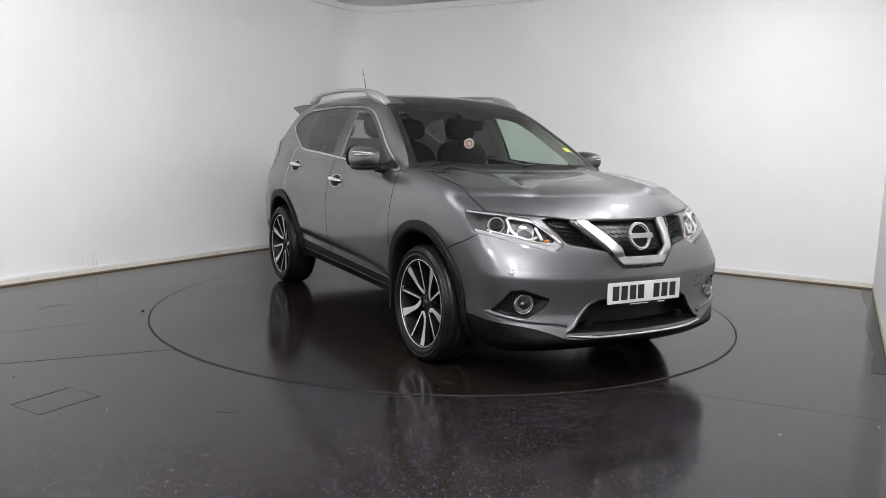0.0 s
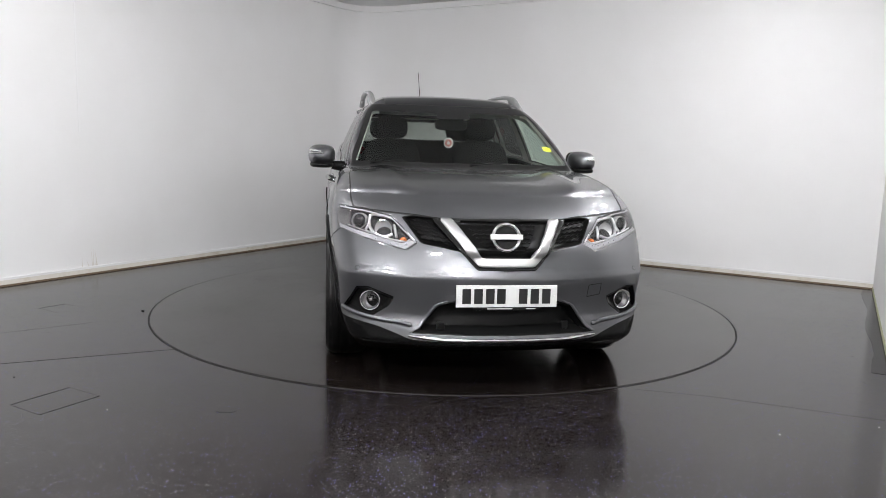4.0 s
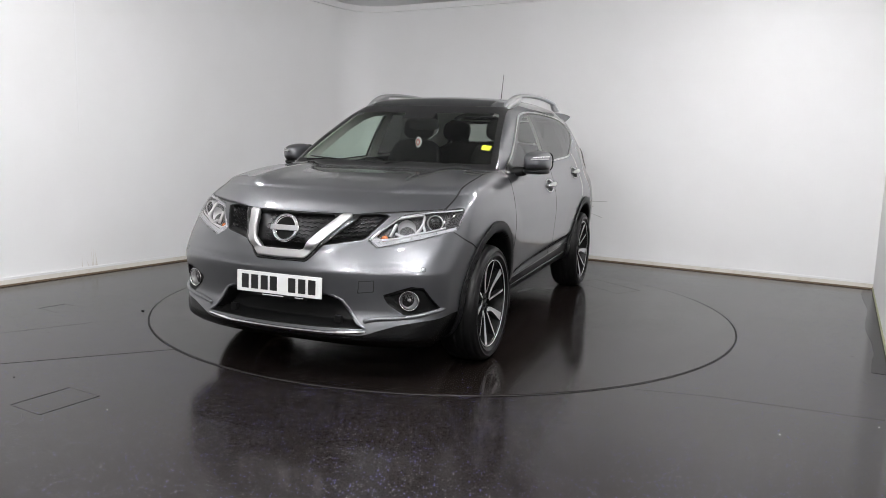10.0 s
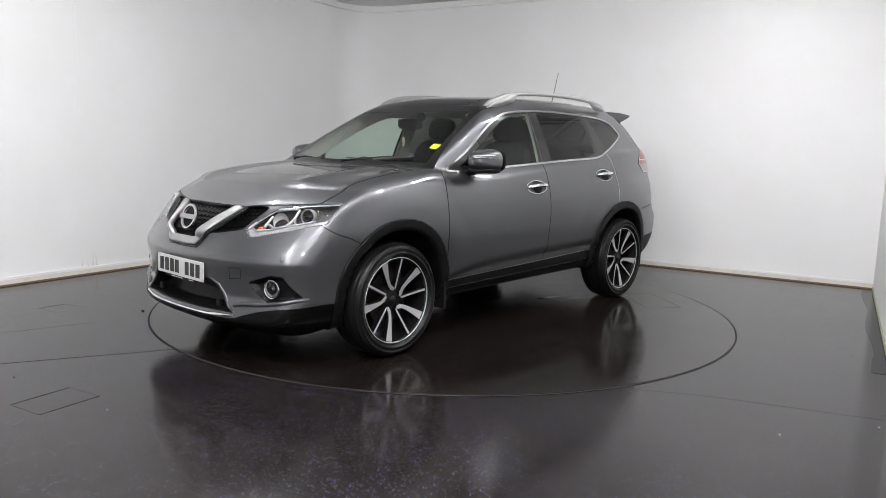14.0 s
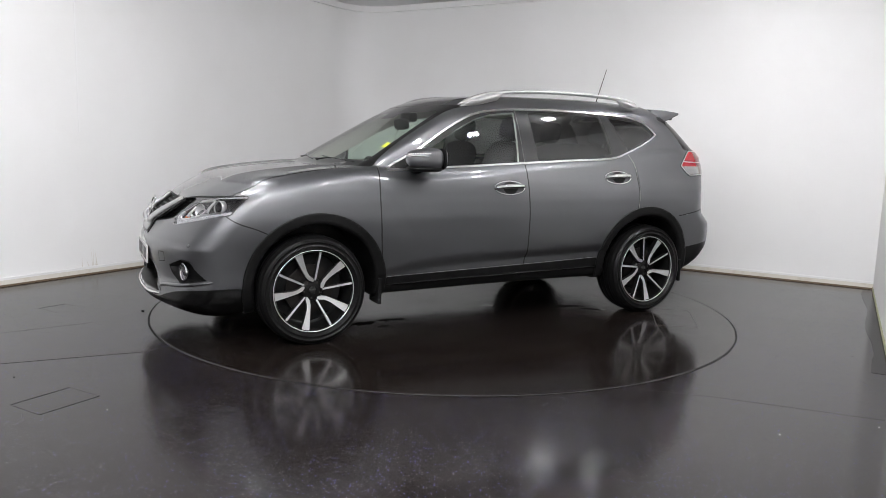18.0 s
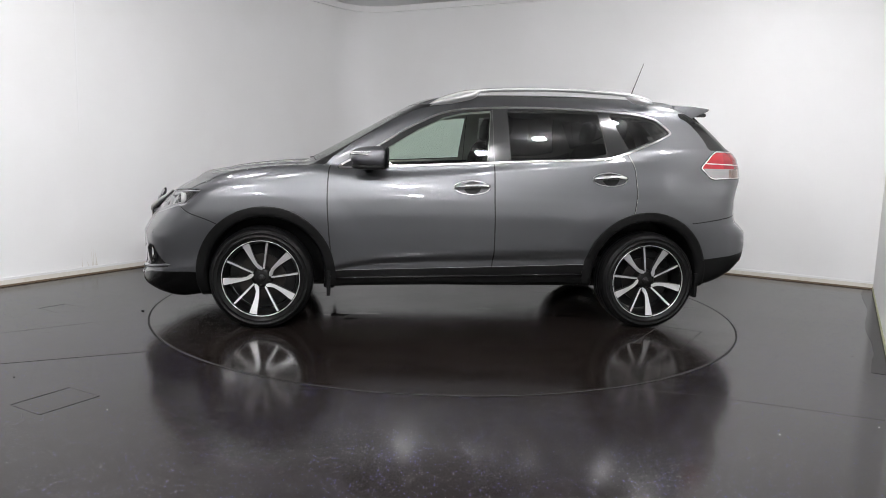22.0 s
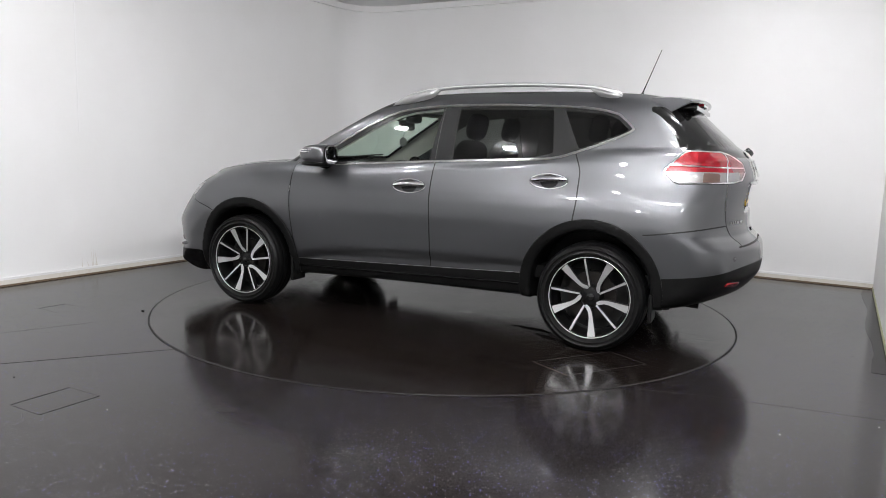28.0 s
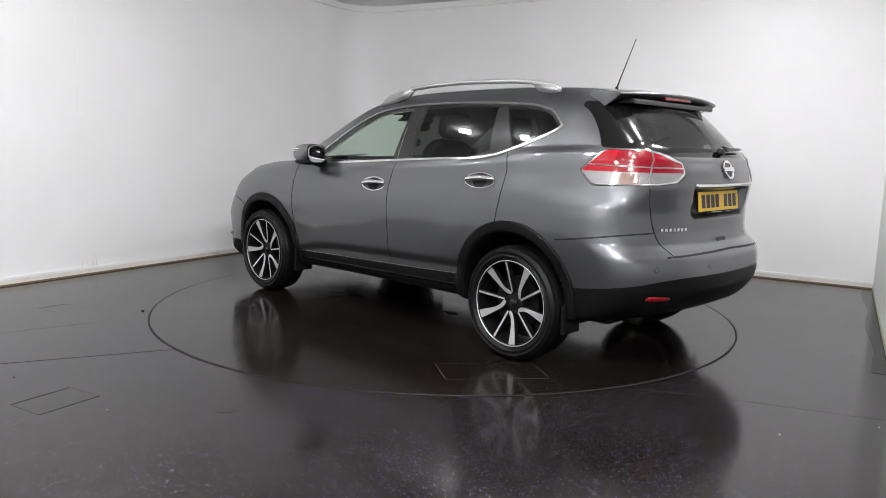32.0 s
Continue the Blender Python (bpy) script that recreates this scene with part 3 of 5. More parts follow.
def car_solid(x, y, z):
    a = np.abs(y)
    ends = np.maximum(x - front_x(y, z), rear_x(y, z) - x)
    f = smax(a - side_width(x, z), ends * 0.9, 0.10)
    under = curve(x, [(-2.35, 0.40), (-2.0, 0.33), (-1.7, 0.30), (-0.9, 0.30), (0.9, 0.275), (1.7, 0.22), (1.95, 0.19), (2.3, 0.235)])
    f = smax(f, z - hood_z(x, y), curve(x, [(0.8, 0.04), (1.2, 0.09), (1.7, 0.10), (1.95, 0.06), (2.3, 0.03)]))
    f = smax(f, under - z, 0.04)
    f = smin(f, cabin(x, y, z), 0.02)
    if CARVED[0]:
        ahead, behind = step01((x - 1.6) / 0.05), step01((-1.9 - x) / 0.05)
        lamp = np.maximum(away(a, z, HEADLAMP), lamp_edge(x, z))
        f = f + 0.045 * step01(-lamp / 0.022) * ahead
        dig = 0.030 * step01(-away(a, z, GRILLE) / 0.02) + 0.09 * step01(-away(a, z, INTAKE) / 0.03) + 0.028 * step01(-away(a, z, FOGBOX) / 0.02)
        f = f + dig * ahead + 0.05 * step01(-away(a, z, PLATEBOX) / 0.035) * behind
    for (ax, az), rr in zip(ARCHES, (0.402, 0.395)):
        well = np.maximum(np.hypot(x - ax, z - az) - rr, 0.52 - a)
        f = smax(f, -well, 0.012)
    return f


def solid_at(p):
    return car_solid(p[:, 0], p[:, 1], p[:, 2])


def slope(p, e=0.002):
    g = np.empty_like(p)
    for i in range(3):
        d = np.zeros(3)
        d[i] = e
        g[:, i] = (solid_at(p + d) - solid_at(p - d)) / (2 * e)
    return g


def skin(cell):
    """Net of quads over the solid's left half, drawn onto its surface."""
    xs, ys, zs = np.arange(-2.46, 2.40, cell), np.arange(-1.5 * cell, 1.02, cell), np.arange(0.12, 1.76, cell)
    v = car_solid(xs[:, None, None], ys[None, :, None], zs[None, None, :])
    s = v < 0
    n = [k - 1 for k in s.shape]
    total = sum(s[i:i + n[0], j:j + n[1], k:k + n[2]].astype(np.int8) for i in (0, 1) for j in (0, 1) for k in (0, 1))
    act = (total > 0) & (total < 8)
    idx = -np.ones(act.shape, int)
    where = np.argwhere(act)
    idx[act] = np.arange(len(where))
    acc, cnt = np.zeros((len(where), 3)), np.zeros(len(where))
    i, j, k = where.T
    for c0 in [(a, b, c) for a in (0, 1) for b in (0, 1) for c in (0, 1)]:
        for ax in range(3):
            if c0[ax]:
                continue
            c1 = list(c0)
            c1[ax] = 1
            v0, v1 = v[i + c0[0], j + c0[1], k + c0[2]], v[i + c1[0], j + c1[1], k + c1[2]]
            m = (v0 < 0) != (v1 < 0)
            t = np.where(m, v0 / np.where(m, v0 - v1, 1), 0)
            q = np.repeat(np.array(c0, float)[None], len(where), 0)
            q[:, ax] = t
            acc[m] += q[m]
            cnt[m] += 1
    pts = np.array([xs[0], ys[0], zs[0]]) + (where + acc / cnt[:, None]) * cell
    for _ in range(5):
        g = slope(pts)
        move = solid_at(pts)[:, None] * g / np.maximum((g * g).sum(1), 0.05)[:, None]
        pts = pts - np.clip(move, -cell, cell)
    faces = []
    for ax in range(3):
        o1, o2 = [(1, 2), (2, 0), (0, 1)][ax]
        sl0, sl1 = [slice(None)] * 3, [slice(None)] * 3
        sl0[ax], sl1[ax] = slice(0, -1), slice(1, None)
        e = np.argwhere(s[tuple(sl0)] != s[tuple(sl1)])
        e = e[(e[:, o1] > 0) & (e[:, o2] > 0) & (e[:, o1] < n[o1]) & (e[:, o2] < n[o2])]
        q = []
        for d1, d2 in ((1, 1), (0, 1), (0, 0), (1, 0)):
            c = e.copy()
            c[:, o1] -= d1
            c[:, o2] -= d2
            q.append(idx[c[:, 0], c[:, 1], c[:, 2]])
        q = np.stack(q, 1)
        inside = s[tuple(sl0)][tuple(e.T)]
        q[~inside] = q[~inside][:, ::-1]
        faces += [tuple(r) for r in q[(q >= 0).all(1)].tolist()]
    return pts, faces


def main_run(faces):
    """The longest connected run of faces."""
    root = {i: i for f in faces for i in f}

    def find(i):
        while root[i] != i:
            root[i] = root[root[i]]
            i = root[i]
        return i
    for f in faces:
        for i in f[1:]:
            root[find(i)] = find(f[0])
    count = {}
    for f in faces:
        count[find(f[0])] = count.get(find(f[0]), 0) + 1
    best = max(count, key=count.get) if count else None
    return [f for f in faces if find(f[0]) == best]


class Skin:
    """A net that can be cut along lines and parted into panels."""

    def __init__(self, pts, faces):
        self.p = [tuple(q) for q in pts]
        self.f = faces
        self.tag = ["body"] * len(faces)

    def split(self, field, name, only=None):
        """Cut along field = 0 and give what lies below it a name."""
        val = field(np.array(self.p))
        val = np.where(np.abs(val) < 3e-4, 3e-4, val).tolist()
        out_f, out_t, made = [], [], {}
        for f, t in zip(self.f, self.tag):
            if only is not None and t not in only:
                out_f.append(f)
                out_t.append(t)
                continue
            neg = [val[i] < 0 for i in f]
            if all(neg):
                out_f.append(f)
                out_t.append(name)
            elif not any(neg):
                out_f.append(f)
                out_t.append(t)
            else:
                a, b = [], []
                for i, j in zip(f, f[1:] + f[:1]):
                    (a if val[i] < 0 else b).append(i)
                    if (val[i] < 0) != (val[j] < 0):
                        key = (i, j) if i < j else (j, i)
                        if key not in made:
                            s = val[i] / (val[i] - val[j])
                            made[key] = len(self.p)
                            self.p.append(tuple(u + (w - u) * s for u, w in zip(self.p[i], self.p[j])))
                            val.append(3e-4)
                        a.append(made[key])
                        b.append(made[key])
                if len(a) > 2:
                    out_f.append(tuple(a))
                    out_t.append(name)
                if len(b) > 2:
                    out_f.append(tuple(b))
                    out_t.append(t)
        self.f, self.tag = out_f, out_t

    def take(self, *names):
        """Points and faces of what bears these names."""
        fs = [f for f, t in zip(self.f, self.tag) if t in names]
        if names[0].startswith("joint"):
            fs = main_run(fs)
        used = sorted({i for f in fs for i in f})
        back = {i: k for k, i in enumerate(used)}
        return np.array([self.p[i] for i in used]).reshape(-1, 3), [tuple(back[i] for i in f) for f in fs]


SIDE, FRONT, TOP = [0, 2], [1, 2], [0, 1]


def outline(points, pick, steps=0):
    poly = smooth_line(points, steps, True) if steps else points
    return lambda p: away(p[:, pick[0]], p[:, pick[1]], poly)


def near(points, pick, half, steps=6):
    """A band along an open line, half its width to each side."""
    line = smooth_line(points, steps)

    def field(p):
        a, b = p[:, pick[0]], p[:, pick[1]]
        best = np.full(len(p), 9.0)
        for u, w in zip(line, line[1:]):
            d = w - u
            t = np.clip(((a - u[0]) * d[0] + (b - u[1]) * d[1]) / (d @ d + 1e-12), 0, 1)
            best = np.minimum(best, np.hypot(a - u[0] - t * d[0], b - u[1] - t * d[1]))
        return best - half
    return field


def also(field, *limits):
    return lambda p: np.max([field(p)] + [g(p) for g in limits], axis=0)


MIRROR = np.array([1, -1, 1])


def panel(name, got, mat, parent, label="", both=False, flip=False, thick=0.0, push=0.0):
    """A panel of the skin as a part: one side, its mirror image, or both in one."""
    p, f = got
    if not len(f):
        return None
    nrm = slope(p)
    nrm /= np.linalg.norm(nrm, axis=1)[:, None] + 1e-9
    p = p + nrm * push
    middle = np.abs(p[:, 1]) < 0.0008
    p[:, 1] = np.where(middle, 0.0, p[:, 1])
    nrm[:, 1] = np.where(middle, 0.0, nrm[:, 1])
    if both:
        n = len(p)
        p, nrm = np.vstack([p, p * MIRROR]), np.vstack([nrm, nrm * MIRROR])
        f = f + [tuple(i + n for i in r[::-1]) for r in f]
    elif flip:
        p, nrm, f = p * MIRROR, nrm * MIRROR, [r[::-1] for r in f]
    ob = part(name, mesh_of(name, p, f, mat, True, nrm), None, parent, label)
    if thick:
        mod = ob.modifiers.new("thickness", "SOLIDIFY")
        mod.thickness, mod.offset = thick, -1
    return ob


def onto(view, a, b):
    """Points of the uncarved skin seen along an axis."""
    far, near_, ax = {"front": (2.5, 1.2, 0), "rear": (-2.55, -1.2, 0), "side": (1.15, 0.2, 1), "top": (1.85, 0.75, 2)}[view]
    CARVED[0] = False
    lo, hi = np.full(len(a), far), np.full(len(a), near_)
    put = {0: lambda c: np.stack([c, a, b], 1), 1: lambda c: np.stack([a, c, b], 1), 2: lambda c: np.stack([a, b, c], 1)}[ax]
    grid = np.linspace(far, near_, 60)
    vals = np.array([solid_at(put(np.full(len(a), g))) for g in grid])
    first = np.argmax(vals < 0, 0)
    hit = vals.min(0) < 0
    lo, hi = np.where(hit, grid[np.maximum(first - 1, 0)], near_), np.where(hit, grid[first], near_)
    for _ in range(18):
        m = (lo + hi) / 2
        inn = solid_at(put(m)) < 0
        hi, lo = np.where(inn, m, hi), np.where(inn, lo, m)
    p = put(hi)
    g = slope(p)
    CARVED[0] = True
    return p, g / (np.linalg.norm(g, axis=1)[:, None] + 1e-9)


def decal(name, poly, view, mat, parent, label="", lift=0.004, thick=0.0, both=False, flip=False, cell=0.012, steps=0, field=None, bulge=0.0):
    """A plate that lies on the skin inside an outline."""
    pl = smooth_line(poly, steps, True) if steps else np.array(poly, float)
    if field is None:
        field = lambda p: away(p[:, 0], p[:, 1], pl)
    lo, hi = pl.min(0) - cell, pl.max(0) + cell
    if both:
        lo[0 if view != "top" else 1] = 0.0
    u, w = np.arange(lo[0], hi[0] + cell, cell), np.arange(lo[1], hi[1] + cell, cell)
    nu, nw = len(u), len(w)
    pts = np.stack(np.meshgrid(u, w, indexing="ij"), -1).reshape(-1, 2)
    turn = view in ("rear", "side")
    faces = []
    for i in range(nu - 1):
        for j in range(nw - 1):
            q = (i * nw + j, (i + 1) * nw + j, (i + 1) * nw + j + 1, i * nw + j + 1)
            faces.append(q[::-1] if turn else q)
    sk = Skin(np.hstack([pts, np.zeros((len(pts), 1))]), faces)
    sk.split(field, "in")
    p2, f = sk.take("in")
    if not len(f):
        return None
    p, nrm = onto(view, p2[:, 0], p2[:, 1])
    p = p + nrm * lift
    if bulge:
        p = p + nrm * (bulge * np.sqrt(np.clip(-field(p2) / 0.02, 0, 1)))[:, None]
        nrm = None
    if both:
        n = len(p)
        p = np.vstack([p, p * MIRROR])
        nrm = None if nrm is None else np.vstack([nrm, nrm * MIRROR])
        f = f + [tuple(i + n for i in r[::-1]) for r in f]
    elif flip:
        p, f = p * MIRROR, [r[::-1] for r in f]
        nrm = None if nrm is None else nrm * MIRROR
    ob = part(name, mesh_of(name, p, f, mat, True, nrm), None, parent, label)
    if both and nrm is None:
        bm = bmesh.new()
        bm.from_mesh(ob.data)
        bmesh.ops.remove_doubles(bm, verts=bm.verts, dist=0.0004)
        bm.to_mesh(ob.data)
        bm.free()
    if thick:
        mod = ob.modifiers.new("thickness", "SOLIDIFY")
        mod.thickness, mod.offset = thick, -1
    return ob


def sided(bm, flip):
    """The mirror image of a part, for the car's right side."""
    if flip:
        for v in bm.verts:
            v.co.y = -v.co.y
        bmesh.ops.reverse_faces(bm, faces=bm.faces)
    return bm


def moved(bm, m):
    bmesh.ops.transform(bm, matrix=m, verts=bm.verts)
    return bm


CAR = tagged(new("car"), "metallic grey family crossover car with black cladding, parked on the turntable", "car")


def sill_line(x):
    return curve(x, [(-2.4, 0.605), (-2.25, 0.588), (-2.1, 0.55), (-1.8, 0.505), (-1.75, 0.50), (-0.92, 0.458), (0.85, 0.40), (1.7, 0.372), (1.85, 0.38), (2.07, 0.372), (2.138, 0.355), (2.187, 0.325), (2.222, 0.297), (2.3, 0.29)])


def gate_y(z):
    return curve(z, [(0.69, 0.535), (0.78, 0.575), (0.86, 0.603), (0.94, 0.622), (1.02, 0.640), (1.10, 0.652), (1.28, 0.585)])


def build_body():
    sk = Skin(*skin(0.0165))
    sk.split(lambda p: p[:, 1], "drop")
    # glass house
    win = [(0.845, 1.112), (0.60, 1.245), (0.38, 1.38), (0.17, 1.482), (0.0, 1.522), (-0.27, 1.545), (-0.6, 1.553), (-0.95, 1.548), (-1.25, 1.533), (-1.40, 1.505), (-1.45, 1.482), (-1.53, 1.412), (-1.535, 1.395), (-1.50, 1.368), (-1.38, 1.312), (-1.21, 1.248), (-1.02, 1.195), (-0.6, 1.172), (-0.25, 1.152), (0.39, 1.115), (0.75, 1.095)]
    out = lambda p: 0.45 - p[:, 1]
    inner = outline(win, SIDE, 5)
    sk.split(also(inner, out), "window_trim", {"body"})
    sk.split(also(lambda p: inner(p) + 0.012, out), "pillar", {"window_trim"})
    sk.split(also(outline([(0.72, 1.125), (0.5, 1.25), (0.30, 1.372), (0.12, 1.460), (0.0, 1.494), (-0.215, 1.518), (-0.18, 1.165), (0.3, 1.135)], SIDE), out), "glass_front", {"pillar"})
    sk.split(also(outline([(-0.335, 1.524), (-0.7, 1.533), (-1.0, 1.529), (-1.045, 1.238), (-0.9, 1.205), (-0.345, 1.178)], SIDE), out), "glass_rear", {"pillar"})
    sk.split(also(outline([(-1.075, 1.522), (-1.24, 1.512), (-1.38, 1.488), (-1.43, 1.465), (-1.505, 1.400), (-1.47, 1.375), (-1.36, 1.328), (-1.205, 1.268)], SIDE), out), "glass_quarter", {"pillar"})
    ahead = lambda p: 1.6 - p[:, 0]
    ws = lambda p: np.maximum(np.maximum(p[:, 1] - (0.765 - 0.40 * (p[:, 2] - 1.11)), 1.118 - p[:, 2]), np.maximum(p[:, 2] - 1.553, 0.15 - p[:, 0]))
    sk.split(ws, "frit", {"body"})
    sk.split(lambda p: np.maximum(ws(p) + 0.036 + 0.03 * (p[:, 2] > 1.5), 0.02 - np.maximum(np.abs(p[:, 1]) - 0.10, 1.475 - p[:, 2])), "windscreen", {"frit"})
    rg = lambda p: np.maximum(np.maximum(p[:, 1] - (0.712 - 0.44 * (p[:, 2] - 1.28)), curve(p[:, 1], [(0.0, 1.240), (0.48, 1.240), (0.60, 1.275), (0.8, 1.285)]) - p[:, 2]), np.maximum(p[:, 2] - 1.545, p[:, 0] + 1.62))
    sk.split(rg, "rear_frit", {"body"})
    sk.split(lambda p: np.maximum(rg(p) + 0.05, p[:, 1] - 0.52 + 0.2 * (p[:, 2] - 1.28)), "rear_window", {"rear_frit"})
    # lamps and openings in the nose
    lamp = lambda p: np.maximum(away(p[:, 1], p[:, 2], HEADLAMP), lamp_edge(p[:, 0], p[:, 2]))
    sk.split(also(lamp, ahead), "headlight", {"body"})
    sk.split(also(outline(GRILLE, FRONT), ahead), "grille", {"body"})
    sk.split(also(outline(INTAKE, FRONT), ahead), "intake", {"body"})
    sk.split(also(outline(FOGBOX, FRONT), lambda p: 1.86 - p[:, 0]), "fog_box", {"body"})
    behind = lambda p: p[:, 0] + 1.5
    tail = also(outline([(-1.728, 1.157), (-1.835, 1.262), (-1.87, 1.281), (-2.04, 1.279), (-2.10, 1.258), (-2.20, 1.188), (-2.175, 1.098), (-2.13, 1.084), (-1.835, 1.072), (-1.80, 1.085)], SIDE), lambda p: 0.43 - p[:, 1], behind)
    sk.split(tail, "tail_seal", {"body"})
    sk.split(lambda p: tail(p) + 0.004, "tail_rim", {"tail_seal"})
    sk.split(lambda p: tail(p) + 0.0115, "tail_white", {"tail_rim"})
    sk.split(lambda p: 1.152 - p[:, 2], "tail_red", {"tail_white"})
    sk.split(lambda p: np.maximum(np.abs(p[:, 0] + 2.01) - 0.045, p[:, 2] - 1.146), "tail_amber", {"tail_white"})
    sk.split(lambda p: p[:, 2] - 1.182 - 0.03 * (p[:, 0] + 2.0), "tail_red", {"tail_red"})
    sk.split(lambda p: p[:, 1] - gate_y(p[:, 2]), "tail_red", {"tail_red"})
    sk.split(lambda p: p[:, 1] - gate_y(p[:, 2]), "tail_white", {"tail_white"})
    sk.split(lambda p: np.abs(p[:, 2] - 1.182 - 0.03 * (p[:, 0] + 2.0)) - 0.0035, "tail_rim", {"tail_red"})
    sk.split(lambda p: np.abs(p[:, 1] - gate_y(p[:, 2])) - 0.004, "tail_rim", {"tail_red", "tail_white"})
    sk.split(lambda p: p[:, 0] + 1.925, "tail_deep", {"tail_red"})
    sk.split(also(lambda p: away(p[:, 1], p[:, 2], PLATEBOX) + 0.012, behind), "plate_recess", {"body"})
    # black cladding
    for (ax, az), rr, name in zip(ARCHES, (0.462, 0.455), ("arch_front", "arch_rear")):
        sk.split(lambda p: np.maximum(np.hypot(p[:, 0] - ax, p[:, 2] - az) - rr, 0.3 - p[:, 1]), name, {"body"})
    sk.split(lambda p: p[:, 2] - sill_line(p[:, 0]), "lower", {"body"})
    sk.split(lambda p: np.maximum(np.abs(p[:, 0]) - 1.0, np.abs(p[:, 2] - sill_line(p[:, 0])) - 0.0016), "sill_trim", {"body", "lower"})
    sk.split(lambda p: 1.3 - p[:, 0], "lip", {"lower"})
    sk.split(lambda p: p[:, 0] + 1.3, "rear_valance", {"lower"})
    # painted panels
    s1 = [(1.13, 0.895), (1.068, 0.909), (0.896, 0.916), (0.704, 0.907), (0.509, 0.887), (0.40, 0.863)]
    s2 = [(1.16, -0.227), (0.926, -0.224), (0.733, -0.231), (0.537, -0.234), (0.43, -0.226)]
    s3 = [(1.26, -1.18), (1.237, -1.193), (1.108, -1.238), (0.973, -1.239), (0.80, -1.22), (0.4, -1.2)]
    hood = lambda p: np.maximum(np.maximum(p[:, 1] - curve(p[:, 0], [(0.9, 0.70), (1.05, 0.735), (1.4, 0.765), (1.7, 0.768), (1.9, 0.745), (2.2, 0.70)]), 1.04 - p[:, 0] - 0.25 * p[:, 1] ** 2 * -1),
                                curve(p[:, 1], [(0, 0.888), (0.29, 0.889), (0.44, 0.904), (0.6, 0.915), (0.85, 0.937)]) - p[:, 2])
    sk.split(hood, "hood", {"body"})
    sk.split(also(lambda p: p[:, 2] - curve(p[:, 0], [(1.60, 0.69), (1.68, 0.728), (1.88, 0.822), (1.93, 0.95), (2.3, 0.96)]), lambda p: 1.55 - p[:, 0]), "front_bumper", {"body"})
    sk.split(lambda p: np.maximum(curve(p[:, 2], s1) - p[:, 0], p[:, 2] - 1.118), "fender", {"body"})
    top = lambda p: p[:, 2] - belt(p[:, 0]) - 0.03
    sk.split(also(lambda p: np.maximum(curve(p[:, 2], s2) - p[:, 0], p[:, 0] - curve(p[:, 2], s1)), top), "front_door", {"body"})
    sk.split(also(lambda p: np.maximum(curve(p[:, 2], s3) - p[:, 0], p[:, 0] - curve(p[:, 2], s2)), top), "rear_door", {"body"})
    sk.split(also(lambda p: p[:, 1] - gate_y(p[:, 2]), lambda p: p[:, 0] + 1.66, lambda p: curve(p[:, 1], [(0, 0.722), (0.35, 0.712), (0.6, 0.70)]) - p[:, 2], lambda p: p[:, 2] - 1.34), "tailgate", {"body"})
    sk.split(also(lambda p: p[:, 2] - curve(p[:, 0], [(-2.2, 0.835), (-2.05, 0.82), (-1.93, 0.803), (-1.68, 0.765)]), lambda p: p[:, 0] + 1.6), "rear_bumper", {"body"})
    sk.split(also(lambda p: p[:, 1] - 0.56, lambda p: 1.5 - p[:, 2]), "roof", {"body"})
    sk.split(lambda p: np.maximum(np.maximum(np.abs(p[:, 0] + 0.36) - 0.72, p[:, 1] - 0.475), 1.5 - p[:, 2]), "roof_glass", {"roof"})
    # dark joints between the panels
    painted = {"hood", "front_bumper", "fender", "front_door", "rear_door", "tailgate", "rear_bumper", "roof", "body", "sill_trim", "pillar", "window_trim"}
    h = 0.0042
    for knots in (s1, s2, s3):
        lim = (lambda p: p[:, 2] - 1.12) if knots is s1 else ((lambda p: p[:, 2] - 1.54) if knots is s2 else (lambda p: p[:, 2] - 1.255))
        sk.split(also(lambda p: np.abs(p[:, 0] - curve(p[:, 2], knots)) - h, lim, lambda p: 0.6 - p[:, 1], lambda p: 0.4 - p[:, 2]), {id(s1): "joint_a", id(s2): "joint_b", id(s3): "joint_c"}[id(knots)], painted)
    sk.split(also(lambda p: np.abs(hood(p)) - h, lambda p: p[:, 1] - 0.85), "joint_hood", painted)
    sk.split(also(lambda p: np.abs(p[:, 2] - curve(p[:, 0], [(1.60, 0.69), (1.68, 0.728), (1.88, 0.822), (1.93, 0.95), (2.3, 0.96)])) - h, lambda p: 1.6 - p[:, 0], lambda p: p[:, 0] - 1.885), "joint_bump", painted)
    sk.split(also(lambda p: np.abs(p[:, 2] - curve(p[:, 0], [(-2.2, 0.835), (-2.05, 0.82), (-1.93, 0.803), (-1.68, 0.765)])) - h, lambda p: p[:, 0] + 1.65, lambda p: gate_y(p[:, 2]) - p[:, 1]), "joint_rbump", painted)
    sk.split(also(lambda p: np.abs(p[:, 1] - gate_y(p[:, 2])) - h, lambda p: p[:, 0] + 2.0, lambda p: 0.70 - p[:, 2], lambda p: p[:, 2] - 1.08), "joint_gate", painted)
    sk.split(also(lambda p: np.abs(p[:, 2] - curve(p[:, 1], [(0, 0.722), (0.35, 0.712), (0.6, 0.70)])) - 0.005, lambda p: p[:, 0] + 2.1, lambda p: p[:, 1] - 0.59), "joint_gatelow", painted)
    sk.split(also(lambda p: np.abs(p[:, 0] - 0.335 + 0.09 * p[:, 1] ** 2) - h, lambda p: p[:, 1] - 0.56, lambda p: 1.5 - p[:, 2]), "joint_roofj", painted)

    panel("hood", sk.take("hood"), PAINT, CAR, both=True)
    panel("front_bumper", sk.take("front_bumper"), PAINT, CAR, both=True)
    panel("rear_bumper", sk.take("rear_bumper"), PAINT, CAR, both=True)
